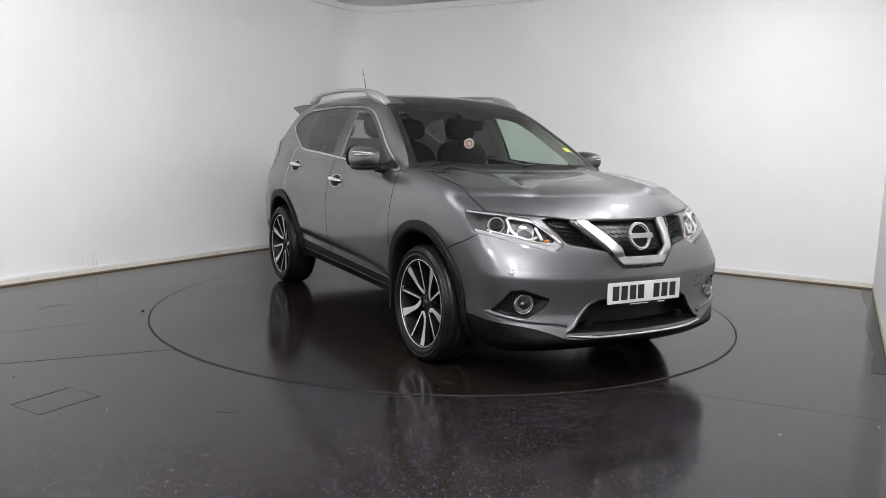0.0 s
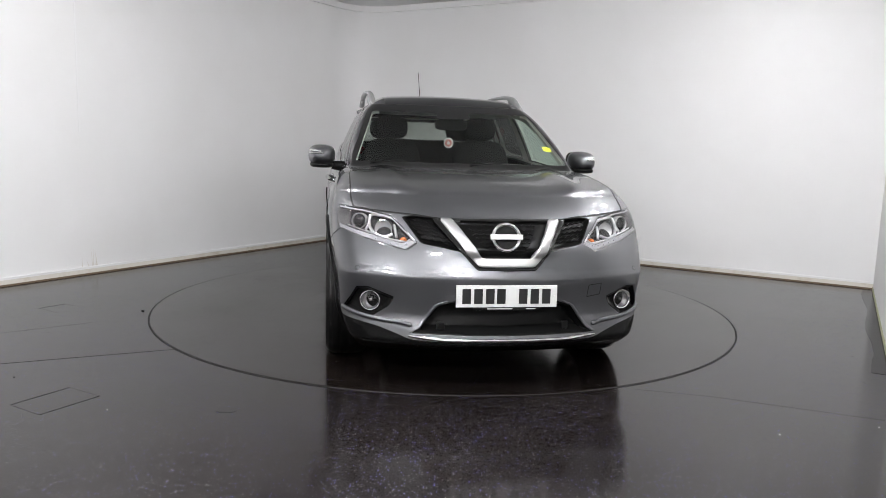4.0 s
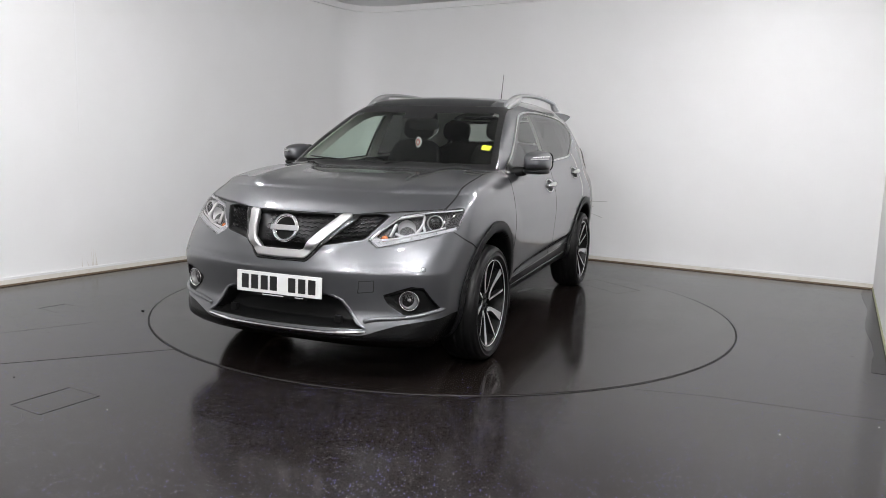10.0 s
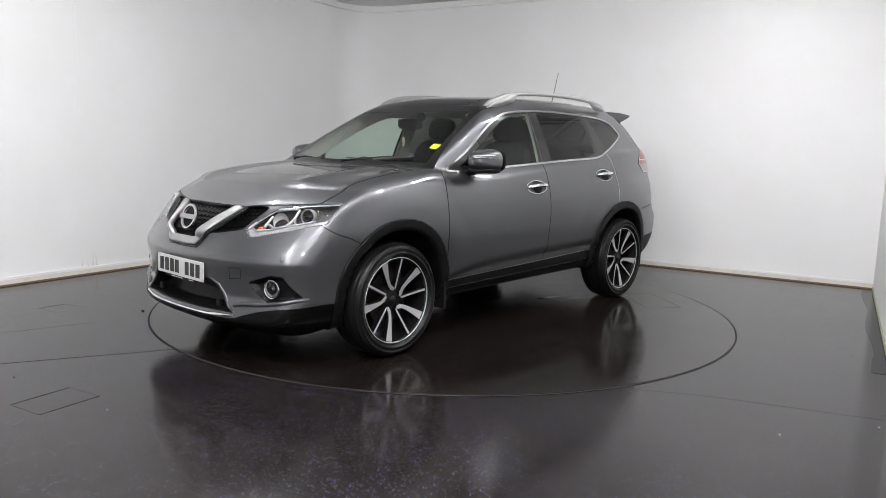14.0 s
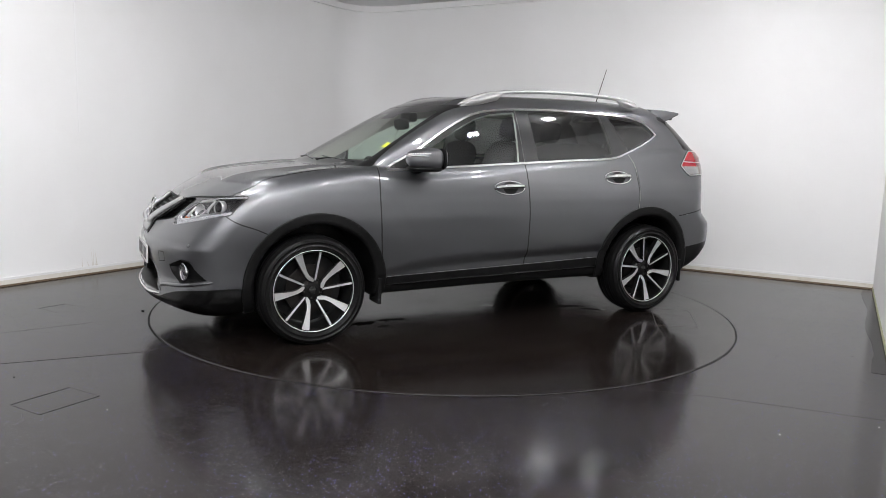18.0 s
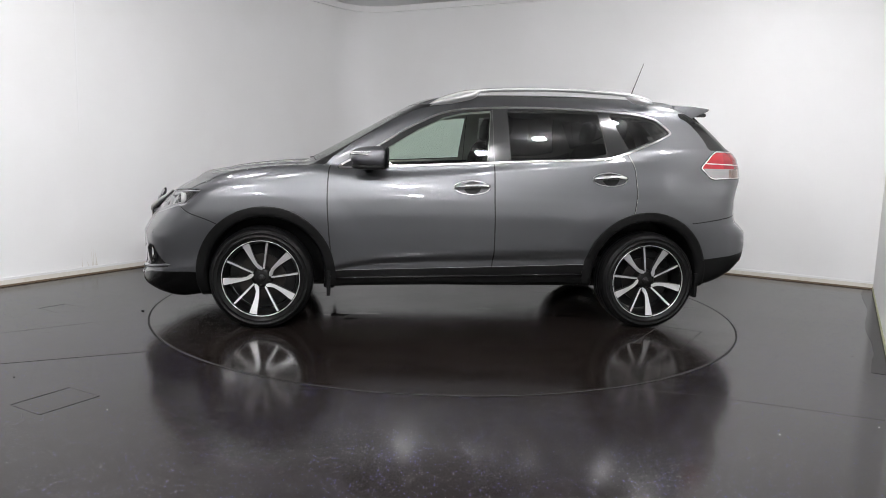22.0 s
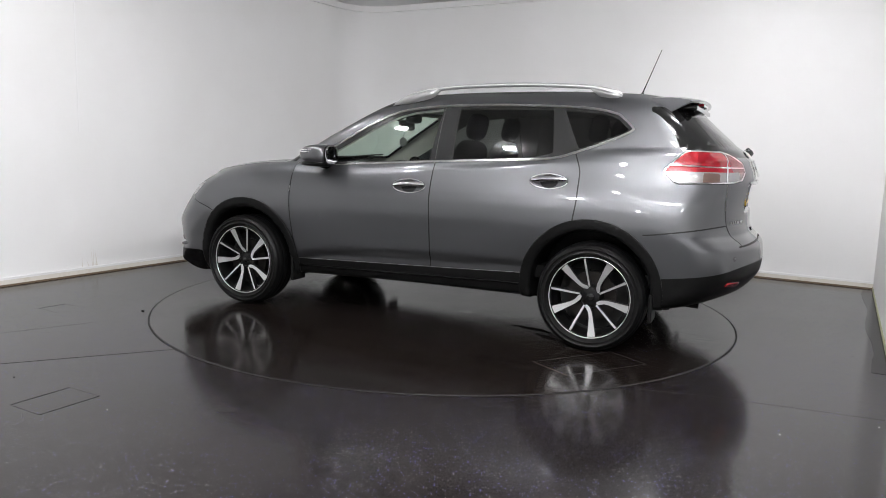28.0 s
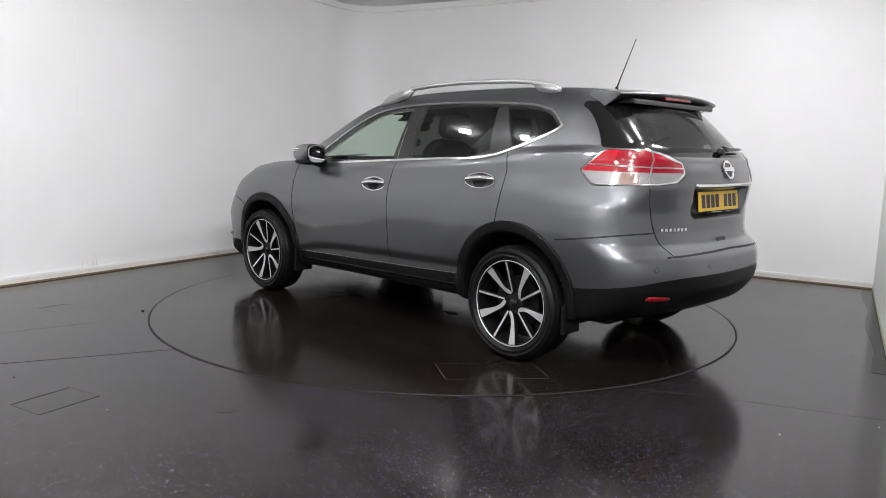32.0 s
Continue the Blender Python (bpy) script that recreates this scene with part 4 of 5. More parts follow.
    panel("tailgate", sk.take("tailgate"), PAINT, CAR, both=True)
    panel("roof", sk.take("roof"), PAINT, CAR, both=True)
    panel("glass_roof", sk.take("roof_glass"), ROOFGLASS, CAR, "dark panoramic glass roof", both=True, push=0.001)
    for tag in ("joint_hood", "joint_gatelow", "joint_roofj"):
        panel("panel_joint", sk.take(tag), GAP, CAR, "dark shut line between body panels", both=True, push=-0.003)
    for tag in ("joint_a", "joint_b", "joint_c", "joint_bump", "joint_rbump", "joint_gate"):
        for flip in (False, True):
            panel("panel_joint", sk.take(tag), GAP, CAR, "dark shut line between body panels", flip=flip, push=-0.003)
    panel("front_lip", sk.take("lip"), LIPB, CAR, "gloss black lower lip", both=True)
    panel("rear_valance", sk.take("rear_valance"), PLASTIC, CAR, "black plastic rear valance", both=True)
    panel("sill_cladding", sk.take("lower"), PLASTIC, CAR, "black plastic sill cladding", both=True)
    grille = panel("grille", sk.take("grille"), GRILLEB, CAR, "black grille opening", both=True)
    panel("lower_intake", sk.take("intake"), PLASTIC, CAR, "black lower intake", both=True)
    panel("windscreen", sk.take("windscreen"), GLASS, CAR, "clear windscreen", both=True).visible_shadow = False
    panel("windscreen_border", sk.take("frit"), GLOSSB, CAR, "black band round the windscreen", both=True)
    panel("plate_recess", sk.take("plate_recess"), PAINT, CAR, "painted recess of the rear plate", both=True)
    panel("rear_window", sk.take("rear_window"), REARGLASS, CAR, "dark tinted rear window", both=True).visible_shadow = False
    panel("rear_window_border", sk.take("rear_frit"), FRIT, CAR, "gloss black band round the rear window", both=True)
    panel("headliner", sk.take("roof", "roof_glass"), LIGHTTRIM, CAR, "pale headliner", both=True, push=-0.03)
    for flip in (False, True):
        kw = dict(flip=flip)
        panel("fender", sk.take("fender"), PAINT, CAR, **kw)
        panel("side_frame", sk.take("body"), PAINT, CAR, **kw)
        panel("pillar_trim", sk.take("body"), LIGHTTRIM, CAR, "pale inner pillar trim", push=-0.025, **kw)
        p, f = sk.take("pillar", "window_trim", "frit")
        f = [r for r in f if p[list(r), 1].min() > 0.52]
        panel("pillar_trim", (p, f), LIGHTTRIM, CAR, "pale inner pillar trim", push=-0.022, **kw)
        for name, tag in (("front_door", "front_door"), ("rear_door", "rear_door")):
            door = panel(name, sk.take(tag), PAINT, CAR, **kw)
            panel("door_card", sk.take(tag), CLOTH, door, "black inner door card", push=-0.05, **kw)
            door_handle(door, 0 if tag == "front_door" else 1, flip)
        panel("front_arch", sk.take("arch_front"), PLASTIC, CAR, "black plastic wheel arch", push=0.012, thick=0.014, **kw)
        panel("rear_arch", sk.take("arch_rear"), PLASTIC, CAR, "black plastic wheel arch", push=0.012, thick=0.014, **kw)
        panel("sill_trim", sk.take("sill_trim"), CHEVRON, CAR, "thin bright sill strip", push=0.002, **kw)
        panel("window_trim", sk.take("window_trim"), TRIM, CAR, "chrome window surround", push=0.006, **kw)
        panel("pillar", sk.take("pillar"), PILLARB, CAR, "gloss black pillar", **kw)
        panel("front_side_window", sk.take("glass_front"), GLASS, CAR, "clear side window", **kw).visible_shadow = False
        panel("rear_side_window", sk.take("glass_rear"), PRIVACY, CAR, "dark tinted side window", **kw).visible_shadow = False
        panel("quarter_window", sk.take("glass_quarter"), PRIVACY, CAR, "dark tinted quarter window", **kw).visible_shadow = False
        lamp_ob = panel("headlight", sk.take("headlight"), LAMPBLACK, CAR, "clear headlight with black and chrome inside", **kw)
        headlight_inside(lamp_ob, flip, lamp)
        rear_lamp = panel("tail_light", sk.take("tail_red"), REDLENS, CAR, "red and white tail light with chrome divider", push=0.004, **kw)
        panel("brake_lens", sk.take("tail_deep"), DEEPRED, rear_lamp, "deep red brake lens", push=0.004, **kw)
        panel("lamp_seal", sk.take("tail_seal"), GAP, rear_lamp, "dark seal round the lamp", push=0.001, **kw)
        panel("reverse_lens", sk.take("tail_white"), WHITELENS, rear_lamp, "clear reversing lens", push=0.004, **kw)
        panel("indicator_lens", sk.take("tail_amber"), AMBER, rear_lamp, "dull amber indicator lens", push=0.004, **kw)
        panel("chrome_divider", sk.take("tail_rim"), CHROME, rear_lamp, "chrome rim", push=0.005, **kw)
        box_ob = panel("fog_pocket", sk.take("fog_box"), PLASTIC, CAR, "black fog light pocket", **kw)
        fog_light(box_ob, flip)
    return grille


HANDLES = [(-0.067, 0.985), (-1.050, 1.060)]


def door_handle(door, k, flip):
    cx, cz = HANDLES[k]
    ang = 0.045
    ell = [(cx + 0.060 * math.cos(t) + 0.0, cz + 0.044 * math.sin(t)) for t in np.linspace(0, 2 * math.pi, 20, endpoint=False)]
    rim = [(cx + 0.004 + 0.127 * math.copysign(abs(math.cos(t)) ** 1.15, math.cos(t)), cz + 0.050 * math.copysign(abs(math.sin(t)) ** 0.9, math.sin(t))) for t in np.linspace(0, 2 * math.pi, 28, endpoint=False)]
    band = lambda p: np.abs(away(p[:, 0], p[:, 1], rim) + 0.004) - 0.0028
    decal("handle_rim", rim, "side", TRIM, door, "slim bright surround of the handle", lift=0.0035, flip=flip, cell=0.0042, field=band)
    # the bowl isn't sunk: a flat black oval paints its shade
    decal("handle_bowl_shade", ell, "side", GAP, door, "flat dark oval, the shade of the handle bowl put into its colour", lift=0.005, flip=flip, cell=0.008)
    pts, nn = onto("side", np.linspace(cx + 0.122, cx - 0.118, 15), cz + 0.004 - ang * (np.linspace(cx + 0.122, cx - 0.118, 15) - cx))
    rows = [p + n * (0.006 + 0.030 * math.sin(math.pi * i / 14) ** 0.6) for i, (p, n) in enumerate(zip(pts, nn))]
    part("handle", sided(tube(rows, [0.013 + 0.004 * math.sin(math.pi * i / 14) for i in range(15)], 10), flip), CHROME, door, "chrome door handle", smooth=True)


def front_pt(y, z, deep=0.0):
    p, n = onto("front", np.array([y]), np.array([z]))
    return Vector(p[0]) - Vector(n[0]) * deep


def facing(loc, tilt=(1, 0, 0)):
    """A pose whose z axis points along a direction."""
    return Matrix.Translation(loc) @ Vector(tilt).to_track_quat("Z", "Y").to_matrix().to_4x4()


def headlight_inside(lamp_ob, flip, lamp):
    def on_lamp(p2):
        q, _ = onto("front", p2[:, 0], p2[:, 1])
        return np.maximum(away(p2[:, 0], p2[:, 1], HEADLAMP), lamp_edge(q[:, 0], p2[:, 1]))
    # pale frame that also paints in the bright reflection of the lens edge
    edge = lambda p2: np.maximum(on_lamp(p2) + 0.003, -on_lamp(p2) - 0.0105)
    decal("lamp_rim", [(0.42, 0.73), (0.97, 0.945)], "front", FROST, lamp_ob, "pale rim along the lamp's edge, with the lens glint in its colour", lift=-0.006, flip=flip, cell=0.005, field=edge)
    lens = decal("lens", [(0.42, 0.73), (0.905, 0.945)], "front", LENS, lamp_ob, "clear moulded lens", lift=0.0, flip=flip, field=on_lamp)
    if lens:
        lens.visible_shadow = False
    # chrome reflector bowl
    c = front_pt(0.612, 0.840, 0.020)
    bm = moved(lathe([(0.048, 0.0), (0.043, -0.012), (0.030, -0.021), (0.013, -0.027), (0.0, -0.028)], "z", 28), facing(c, (0.90, 0.38, 0.12)))
    part("reflector", sided(bm, flip), BOWL, lamp_ob, "chrome reflector bowl", smooth=True)
    # projector with black barrel
    c = front_pt(0.735, 0.872, 0.018)
    m = facing(c, (0.9, 0.4, 0.1))
    part("projector_barrel", sided(moved(lathe([(0.040, 0.004), (0.043, 0.0), (0.043, -0.03), (0.036, -0.03), (0.036, 0.0), (0.040, 0.004)], "z", 28), m), flip), SATIN, lamp_ob, "satin projector ring", smooth=True)
    part("projector", sided(moved(lathe([(0.036, -0.008), (0.03, 0.004), (0.02, 0.011), (0.008, 0.0145), (0.0, 0.015)], "z", 24), m), flip), GLOSSB, lamp_ob, "dark round projector lens", smooth=True)
    # frosted band along the foot of the lamp
    decal("light_band", [(0.449, 0.776), (0.500, 0.743), (0.60, 0.764), (0.70, 0.789), (0.80, 0.819), (0.855, 0.838), (0.86, 0.854), (0.805, 0.838), (0.70, 0.814), (0.60, 0.789), (0.515, 0.772), (0.475, 0.792)], "front", FROST, lamp_ob, "frosted daytime running light band", lift=-0.010, flip=flip, cell=0.010)
    # orange indicator
    c = front_pt(0.515, 0.795, 0.03)
    part("indicator", sided(moved(lathe([(0.0, 0.009), (0.011, 0.007), (0.017, 0.0), (0.017, -0.02)], "z", 16), facing(c, (0.95, 0.25, 0.1))), flip), ORANGE, lamp_ob, "orange indicator bulb", smooth=True)
    # chrome blades: along the lower edge and up the inner side
    for name, way, r in (("light_strip", [(0.470, 0.800), (0.515, 0.780), (0.60, 0.797), (0.70, 0.822), (0.79, 0.846)], 0.004), ("blade", [(0.455, 0.785), (0.49, 0.835), (0.525, 0.882)], 0.010),
                         ("blade", [(0.50, 0.782), (0.60, 0.795), (0.70, 0.825)], 0.005), ("blade", [(0.55, 0.888), (0.665, 0.905), (0.68, 0.865), (0.70, 0.83)], 0.007), ("blade", [(0.545, 0.80), (0.555, 0.86)], 0.008), ("blade", [(0.66, 0.815), (0.68, 0.85), (0.675, 0.90)], 0.008), ("blade", [(0.565, 0.815), (0.61, 0.80), (0.655, 0.812)], 0.008)):
        line = smooth_line(way, 8)
        p, n = onto("front", line[:, 0], line[:, 1])
        part(name, sided(tube([Vector(a) - Vector(b) * 0.014 for a, b in zip(p, n)], r, 8), flip), LAMPCHROME, lamp_ob, "chrome light strip" if name == "light_strip" else "chrome blade inside the lamp", smooth=True)
    for i in range(9):
        y = 0.50 + 0.037 * i
        z = float(curve(y, [(0.452, 0.770), (0.55, 0.768), (0.69, 0.800), (0.80, 0.830)]))
        c = front_pt(y, z, 0.009)
        part("led", sided(moved(lathe([(0.0, 0.003), (0.005, 0.0), (0.005, -0.004)], "z", 8), facing(c, (0.9, 0.35, 0.0))), flip), FROST, lamp_ob, smooth=True)


def fog_light(box_ob, flip):
    c = front_pt(0.682, 0.474, 0.016)
    m = facing(c, (0.97, 0.22, 0.0))
    part("bezel", sided(moved(lathe([(0.053, 0.0), (0.0525, 0.008), (0.049, 0.010), (0.046, 0.006), (0.043, -0.01)], "z", 36), m), flip), CHROME, box_ob, "chrome bezel", smooth=True)
    part("fog_reflector", sided(moved(lathe([(0.043, 0.0), (0.036, -0.012), (0.018, -0.02), (0.0, -0.021)], "z", 28), m), flip), FOGCUP, box_ob, "grey fog reflector", smooth=True)
    part("fog_bulb", sided(moved(lathe([(0.0, 0.000), (0.007, -0.003), (0.009, -0.012)], "z", 16), m), flip), WHITELENS, box_ob, smooth=True)
    ob = part("fog_lens", sided(moved(lathe([(0.043, 0.006), (0.03, 0.010), (0.0, 0.012)], "z", 28), m), flip), LENS, box_ob, smooth=True)
    ob.visible_shadow = False
    line = smooth_line([(0.47, 0.366), (0.53, 0.380), (0.62, 0.386), (0.72, 0.400), (0.815, 0.425)], 6)
    p, n = onto("front", line[:, 0], line[:, 1])
    part("fog_blade", sided(tube([Vector(a) + Vector(b) * 0.004 for a, b in zip(p, n)], [0.004] + [0.012] * (len(p) - 2) + [0.004], 8), flip), PAINT, box_ob, "painted blade below the fog light", smooth=True)


def bars(parent, base, right, up, count_gaps, w, h, mat, lift):
    """Plain upright bars in place of writing."""
    n = Vector(right).cross(Vector(up)).normalized()
    for off in count_gaps:
        c = Vector(base) + Vector(right) * off
        bm = bmesh.new()
        a, b = Vector(right) * w / 2, Vector(up) * h / 2
        low = [bm.verts.new(c + s * a + t * b + n * lift) for s, t in ((-1, -1), (1, -1), (1, 1), (-1, 1))]
        top = [bm.verts.new(v.co + n * 0.0012) for v in low]
        bm.faces.new(top)
        for i in range(4):
            bm.faces.new((low[i], low[(i + 1) % 4], top[(i + 1) % 4], top[i]))
        part("bar", bm, mat, parent)


PLATE_BARS = (-0.207, -0.147, -0.087, -0.030, 0.083, 0.143, 0.203)


def number_plate(name, centre, right, up, mat, label):
    right, up = Vector(right).normalized(), Vector(up).normalized()
    n = right.cross(up).normalized()
    m = Matrix((right, up, n)).transposed().to_4x4()
    m.translation = centre
    bm = moved(box(-0.26, 0.26, -0.0555, 0.0555, -0.005, 0.003, 0.0028), m)
    ob = part(name, bm, mat, CAR, label)
    bars(ob, centre, right, up, PLATE_BARS, 0.044, 0.076, INK, 0.003)
    holder = part("plate_holder", moved(box(-0.17, 0.17, -0.070, -0.0565, -0.010, 0.000, 0.002), m), PLASTIC, ob, "black lower edge of the plate holder")
    for x0, x1 in ((-0.10, 0.03), (0.10, 0.15)):
        part("bar", moved(box(x0, x1, -0.066, -0.061, 0.0, 0.0012), m), SCUFF, holder)
    for dx in (-0.243, 0.243):
        part("screw_cap", moved(lathe([(0.0, 0.0055), (0.005, 0.005), (0.006, 0.003)], "z", 10), m @ Matrix.Translation((dx, 0, 0))), mat, ob)
    return ob


def sensor(q, n, flip):
    m = facing(Vector(q[0]), Vector(n[0]))
    ob = part("parking_sensor", sided(moved(lathe([(0.0, 0.0016), (0.0095, 0.0014), (0.0105, 0.0008)], "z", 20), m), flip), PAINT, CAR, smooth=True)
    part("sensor_ring", sided(moved(lathe([(0.0105, 0.001), (0.0135, 0.001)], "z", 20), m), flip), GAP, ob, "dark ring round the sensor")


def build_nose(grille):
    v_shape = [(-0.3, 0.661), (0.0, 0.661), (0.14, 0.667), (0.165, 0.690), (0.325, 0.889), (0.258, 0.887), (0.132, 0.724), (0.112, 0.714), (-0.3, 0.712)]
    decal("chrome_chevron", v_shape, "front", CHEVRON, CAR, "broad satin chrome chevron across the grille", lift=0.012, thick=0.03, both=True, bulge=0.003)
    decal("chevron_edge", [(-0.3, 0.648), (0.0, 0.648), (0.15, 0.652), (0.178, 0.680), (0.36, 0.890), (0.325, 0.889), (0.165, 0.690), (0.14, 0.667), (0.0, 0.661), (-0.3, 0.661)], "front", GLOSSB, CAR, "dark edge of the chevron", lift=0.006, thick=0.03, both=True)
    # grille slats, short waved bars
    for row in range(8):
        z = 0.745 + 0.019 * row
        hi = 0.105 + 0.0130 * row
        line = [(y, z) for y in np.linspace(-hi + 0.01, hi - 0.01, 2 * int(hi / 0.022) + 3)]
        q = np.array(line)
        q[:, 1] += 0.0042 * (-1.0) ** (np.arange(len(q)) + row)
        p, n = onto("front", q[:, 0], q[:, 1])
        part("grille_slat", tube([Vector(a) - Vector(b) * 0.021 for a, b in zip(p, n)], 0.0030, 6), GRILLEB, grille, smooth=True)
    for flip in (False, True):
        for row in range(6):
            z = 0.768 + 0.022 * row
            y0, y1 = 0.262 + 0.017 * row, 0.425 + 0.0125 * row
            if y1 - y0 < 0.05:
                continue
            q = np.array([(y, z + 0.12 * (y - y0)) for y in np.linspace(y0, y1, 10)])
            q[:, 1] += 0.0045 * (-1.0) ** (np.arange(len(q)) + row)
            p, n = onto("front", q[:, 0], q[:, 1])
            part("grille_slat", sided(tube([Vector(a) - Vector(b) * 0.021 for a, b in zip(p, n)], 0.0030, 6), flip), GRILLEB, grille, smooth=True)
    # round badge: a ring and a plain bar
    c = front_pt(0.0, 0.806, -0.012)
    m = facing(c, (0.95, 0, 0.30))
    badge = part("badge", moved(lathe([(0.058, 0.0), (0.062, 0.008), (0.069, 0.010), (0.075, 0.007), (0.077, 0.0)], "z", 44), m), CHROME, CAR, "round chrome badge", smooth=True)
    part("badge_bar", moved(box(-0.084, 0.084, -0.0140, 0.0140, 0.004, 0.014, 0.003), m), CHEVRON, badge, "plain chrome bar across the badge")
    part("badge_back", moved(lathe([(0.0, -0.004), (0.058, -0.004)], "z", 30), m), PLASTIC, badge)
    number_plate("front_plate", front_pt(0, 0.527, -0.008), (0, 1, 0), (-0.02, 0, 1), PLATEW, "white front number plate with black characters")
    decal("chrome_strip", [(-0.5, 0.290), (0.30, 0.292), (0.44, 0.303), (0.53, 0.322), (0.50, 0.325), (0.30, 0.311), (0.0, 0.308), (-0.5, 0.308)], "front", CHROME, CAR, "chrome strip along the lower lip", lift=0.008, thick=0.012, both=True, bulge=0.005)
    decal("intake_edge", [(0.30, 0.500), (0.36, 0.477), (0.442, 0.368), (0.50, 0.328), (0.482, 0.326), (0.43, 0.36), (0.348, 0.468), (0.29, 0.492)], "front", PAINT, CAR, lift=0.004, thick=0.01)
    decal("intake_edge", [(0.30, 0.500), (0.36, 0.477), (0.442, 0.368), (0.50, 0.328), (0.482, 0.326), (0.43, 0.36), (0.348, 0.468), (0.29, 0.492)], "front", PAINT, CAR, lift=0.004, thick=0.01, flip=True)
    for y in (-0.33, 0.33):
        part("parking_sensor", moved(box(-0.02, 0.02, -0.02, 0.02, -0.01, 0.012, 0.005), facing(front_pt(y, 0.375, 0.035), (1, 0, 0))), PLASTIC, CAR)
    for y, z in ((0.742, 0.640), (0.851, 0.527)):
        for flip in (False, True):
            q, n = onto("front", np.array([y]), np.array([z]))
            sensor(q, n, flip)
    sq = [(0.438, 0.512), (0.445, 0.574), (0.520, 0.580), (0.515, 0.522)]
    ring = lambda p: np.abs(away(p[:, 0], p[:, 1], sq)) - 0.0024
    decal("tow_cover_joint", [(0.43, 0.505), (0.53, 0.59)], "front", GAP, CAR, lift=0.001, field=ring, cell=0.004)
    # wipers at the foot of the screen
    for y0, y1, k in ((0.62, 0.02, 0), (-0.05, -0.62, 1)):
        ys = np.linspace(y0, y1, 12)
        p, n = onto("top", 1.080 - 0.20 * np.abs(ys) ** 2 - 0.05 * np.linspace(0, 1, 12), ys)
        w = part("wiper", tube([Vector(a) - Vector(b) * 0.003 for a, b in zip(p, n)], 0.0045, 6), PLASTIC, CAR, "black windscreen wiper", smooth=True)
        part("wiper_arm", tube([Vector(p[11]) + Vector((0.05, 0.0, -0.022)), Vector(p[8]) + Vector((0.01, 0, -0.006)), Vector(p[6]) + Vector((0, 0, -0.002))], 0.004, 6), PLASTIC, w)


def build_mirror(flip):
    mir = part("door_mirror", sided(rounded_box((0.520, 0.765), (0.826, 1.035), (1.092, 1.262), taper=0.66, power=2.8), flip), PAINT, CAR, "painted door mirror with chrome repeater strip", smooth=True)
    bm = rounded_box((0.526, 0.757), (0.832, 1.022), (1.088, 1.140), taper=0.70, power=2.8)
    part("mirror_base", sided(bm, flip), PLASTIC, mir, "black lower mirror shell", smooth=True)
    bm = tube([(0.64, 0.76, 1.098), (0.64, 0.80, 1.106), (0.64, 0.86, 1.112)], [0.044, 0.036, 0.030], 10)
    part("mirror_foot", sided(bm, flip), PLASTIC, mir, "black mirror foot", smooth=True)
    part("mirror_bezel", sided(rounded_box((0.515, 0.530), (0.844, 1.017), (1.108, 1.246), taper=1.0, power=3.2), flip), PLASTIC, mir, "black rim round the mirror glass", smooth=True)
    bm = rounded_box((0.508, 0.520), (0.850, 1.012), (1.112, 1.242), taper=1.0, power=3.0)
    part("mirror_glass", sided(bm, flip), MIRRORG, mir, "mirror glass", smooth=True)
    def shell(turn, z):
        """A point on the mirror's painted shell."""
        q = np.array([math.cos(radians(turn)), math.sin(radians(turn)), z])
        q = q / (np.abs(q) ** 2.8).sum() ** (1 / 2.8)
        k = 1 - 0.34 * (q[0] + 1) / 2
        return Vector((0.6425 + q[0] * 0.1225, 0.9305 + q[1] * k * 0.1045, 1.177 + q[2] * k * 0.085))
    part("repeater", sided(tube([shell(-12 + 11 * i, 0.26) for i in range(10)], [0.003] + [0.006] * 8 + [0.003], 6), flip), CHROME, mir, "chrome and clear repeater strip", smooth=True)
    for i in range(12):
        part("led", sided(moved(box(-0.004, 0.004, -0.004, 0.004, -0.003, 0.003, 0.001), Matrix.Translation(shell(8 + 7.6 * i, 0.52))), flip), PLATEW, mir)


def rounded_box(xr, yr, zr, taper=1.0, power=4.0):
    """A pillow-shaped solid, narrower towards the front."""
    bm = bmesh.new()
    bmesh.ops.create_cube(bm, size=2)
    bmesh.ops.subdivide_edges(bm, edges=bm.edges, cuts=9, use_grid_fill=True)
    cx, cy, cz = (sum(xr) / 2, sum(yr) / 2, sum(zr) / 2)
    for v in bm.verts:
        q = np.array(v.co)
        r = (np.abs(q) ** power).sum() ** (1 / power)
        q = q / max(r, 1e-6)
        k = 1 - (1 - taper) * (q[0] + 1) / 2
        v.co = (cx + q[0] * (xr[1] - xr[0]) / 2, cy + q[1] * k * (yr[1] - yr[0]) / 2, cz + q[2] * k * (zr[1] - zr[0]) / 2)
    return bm


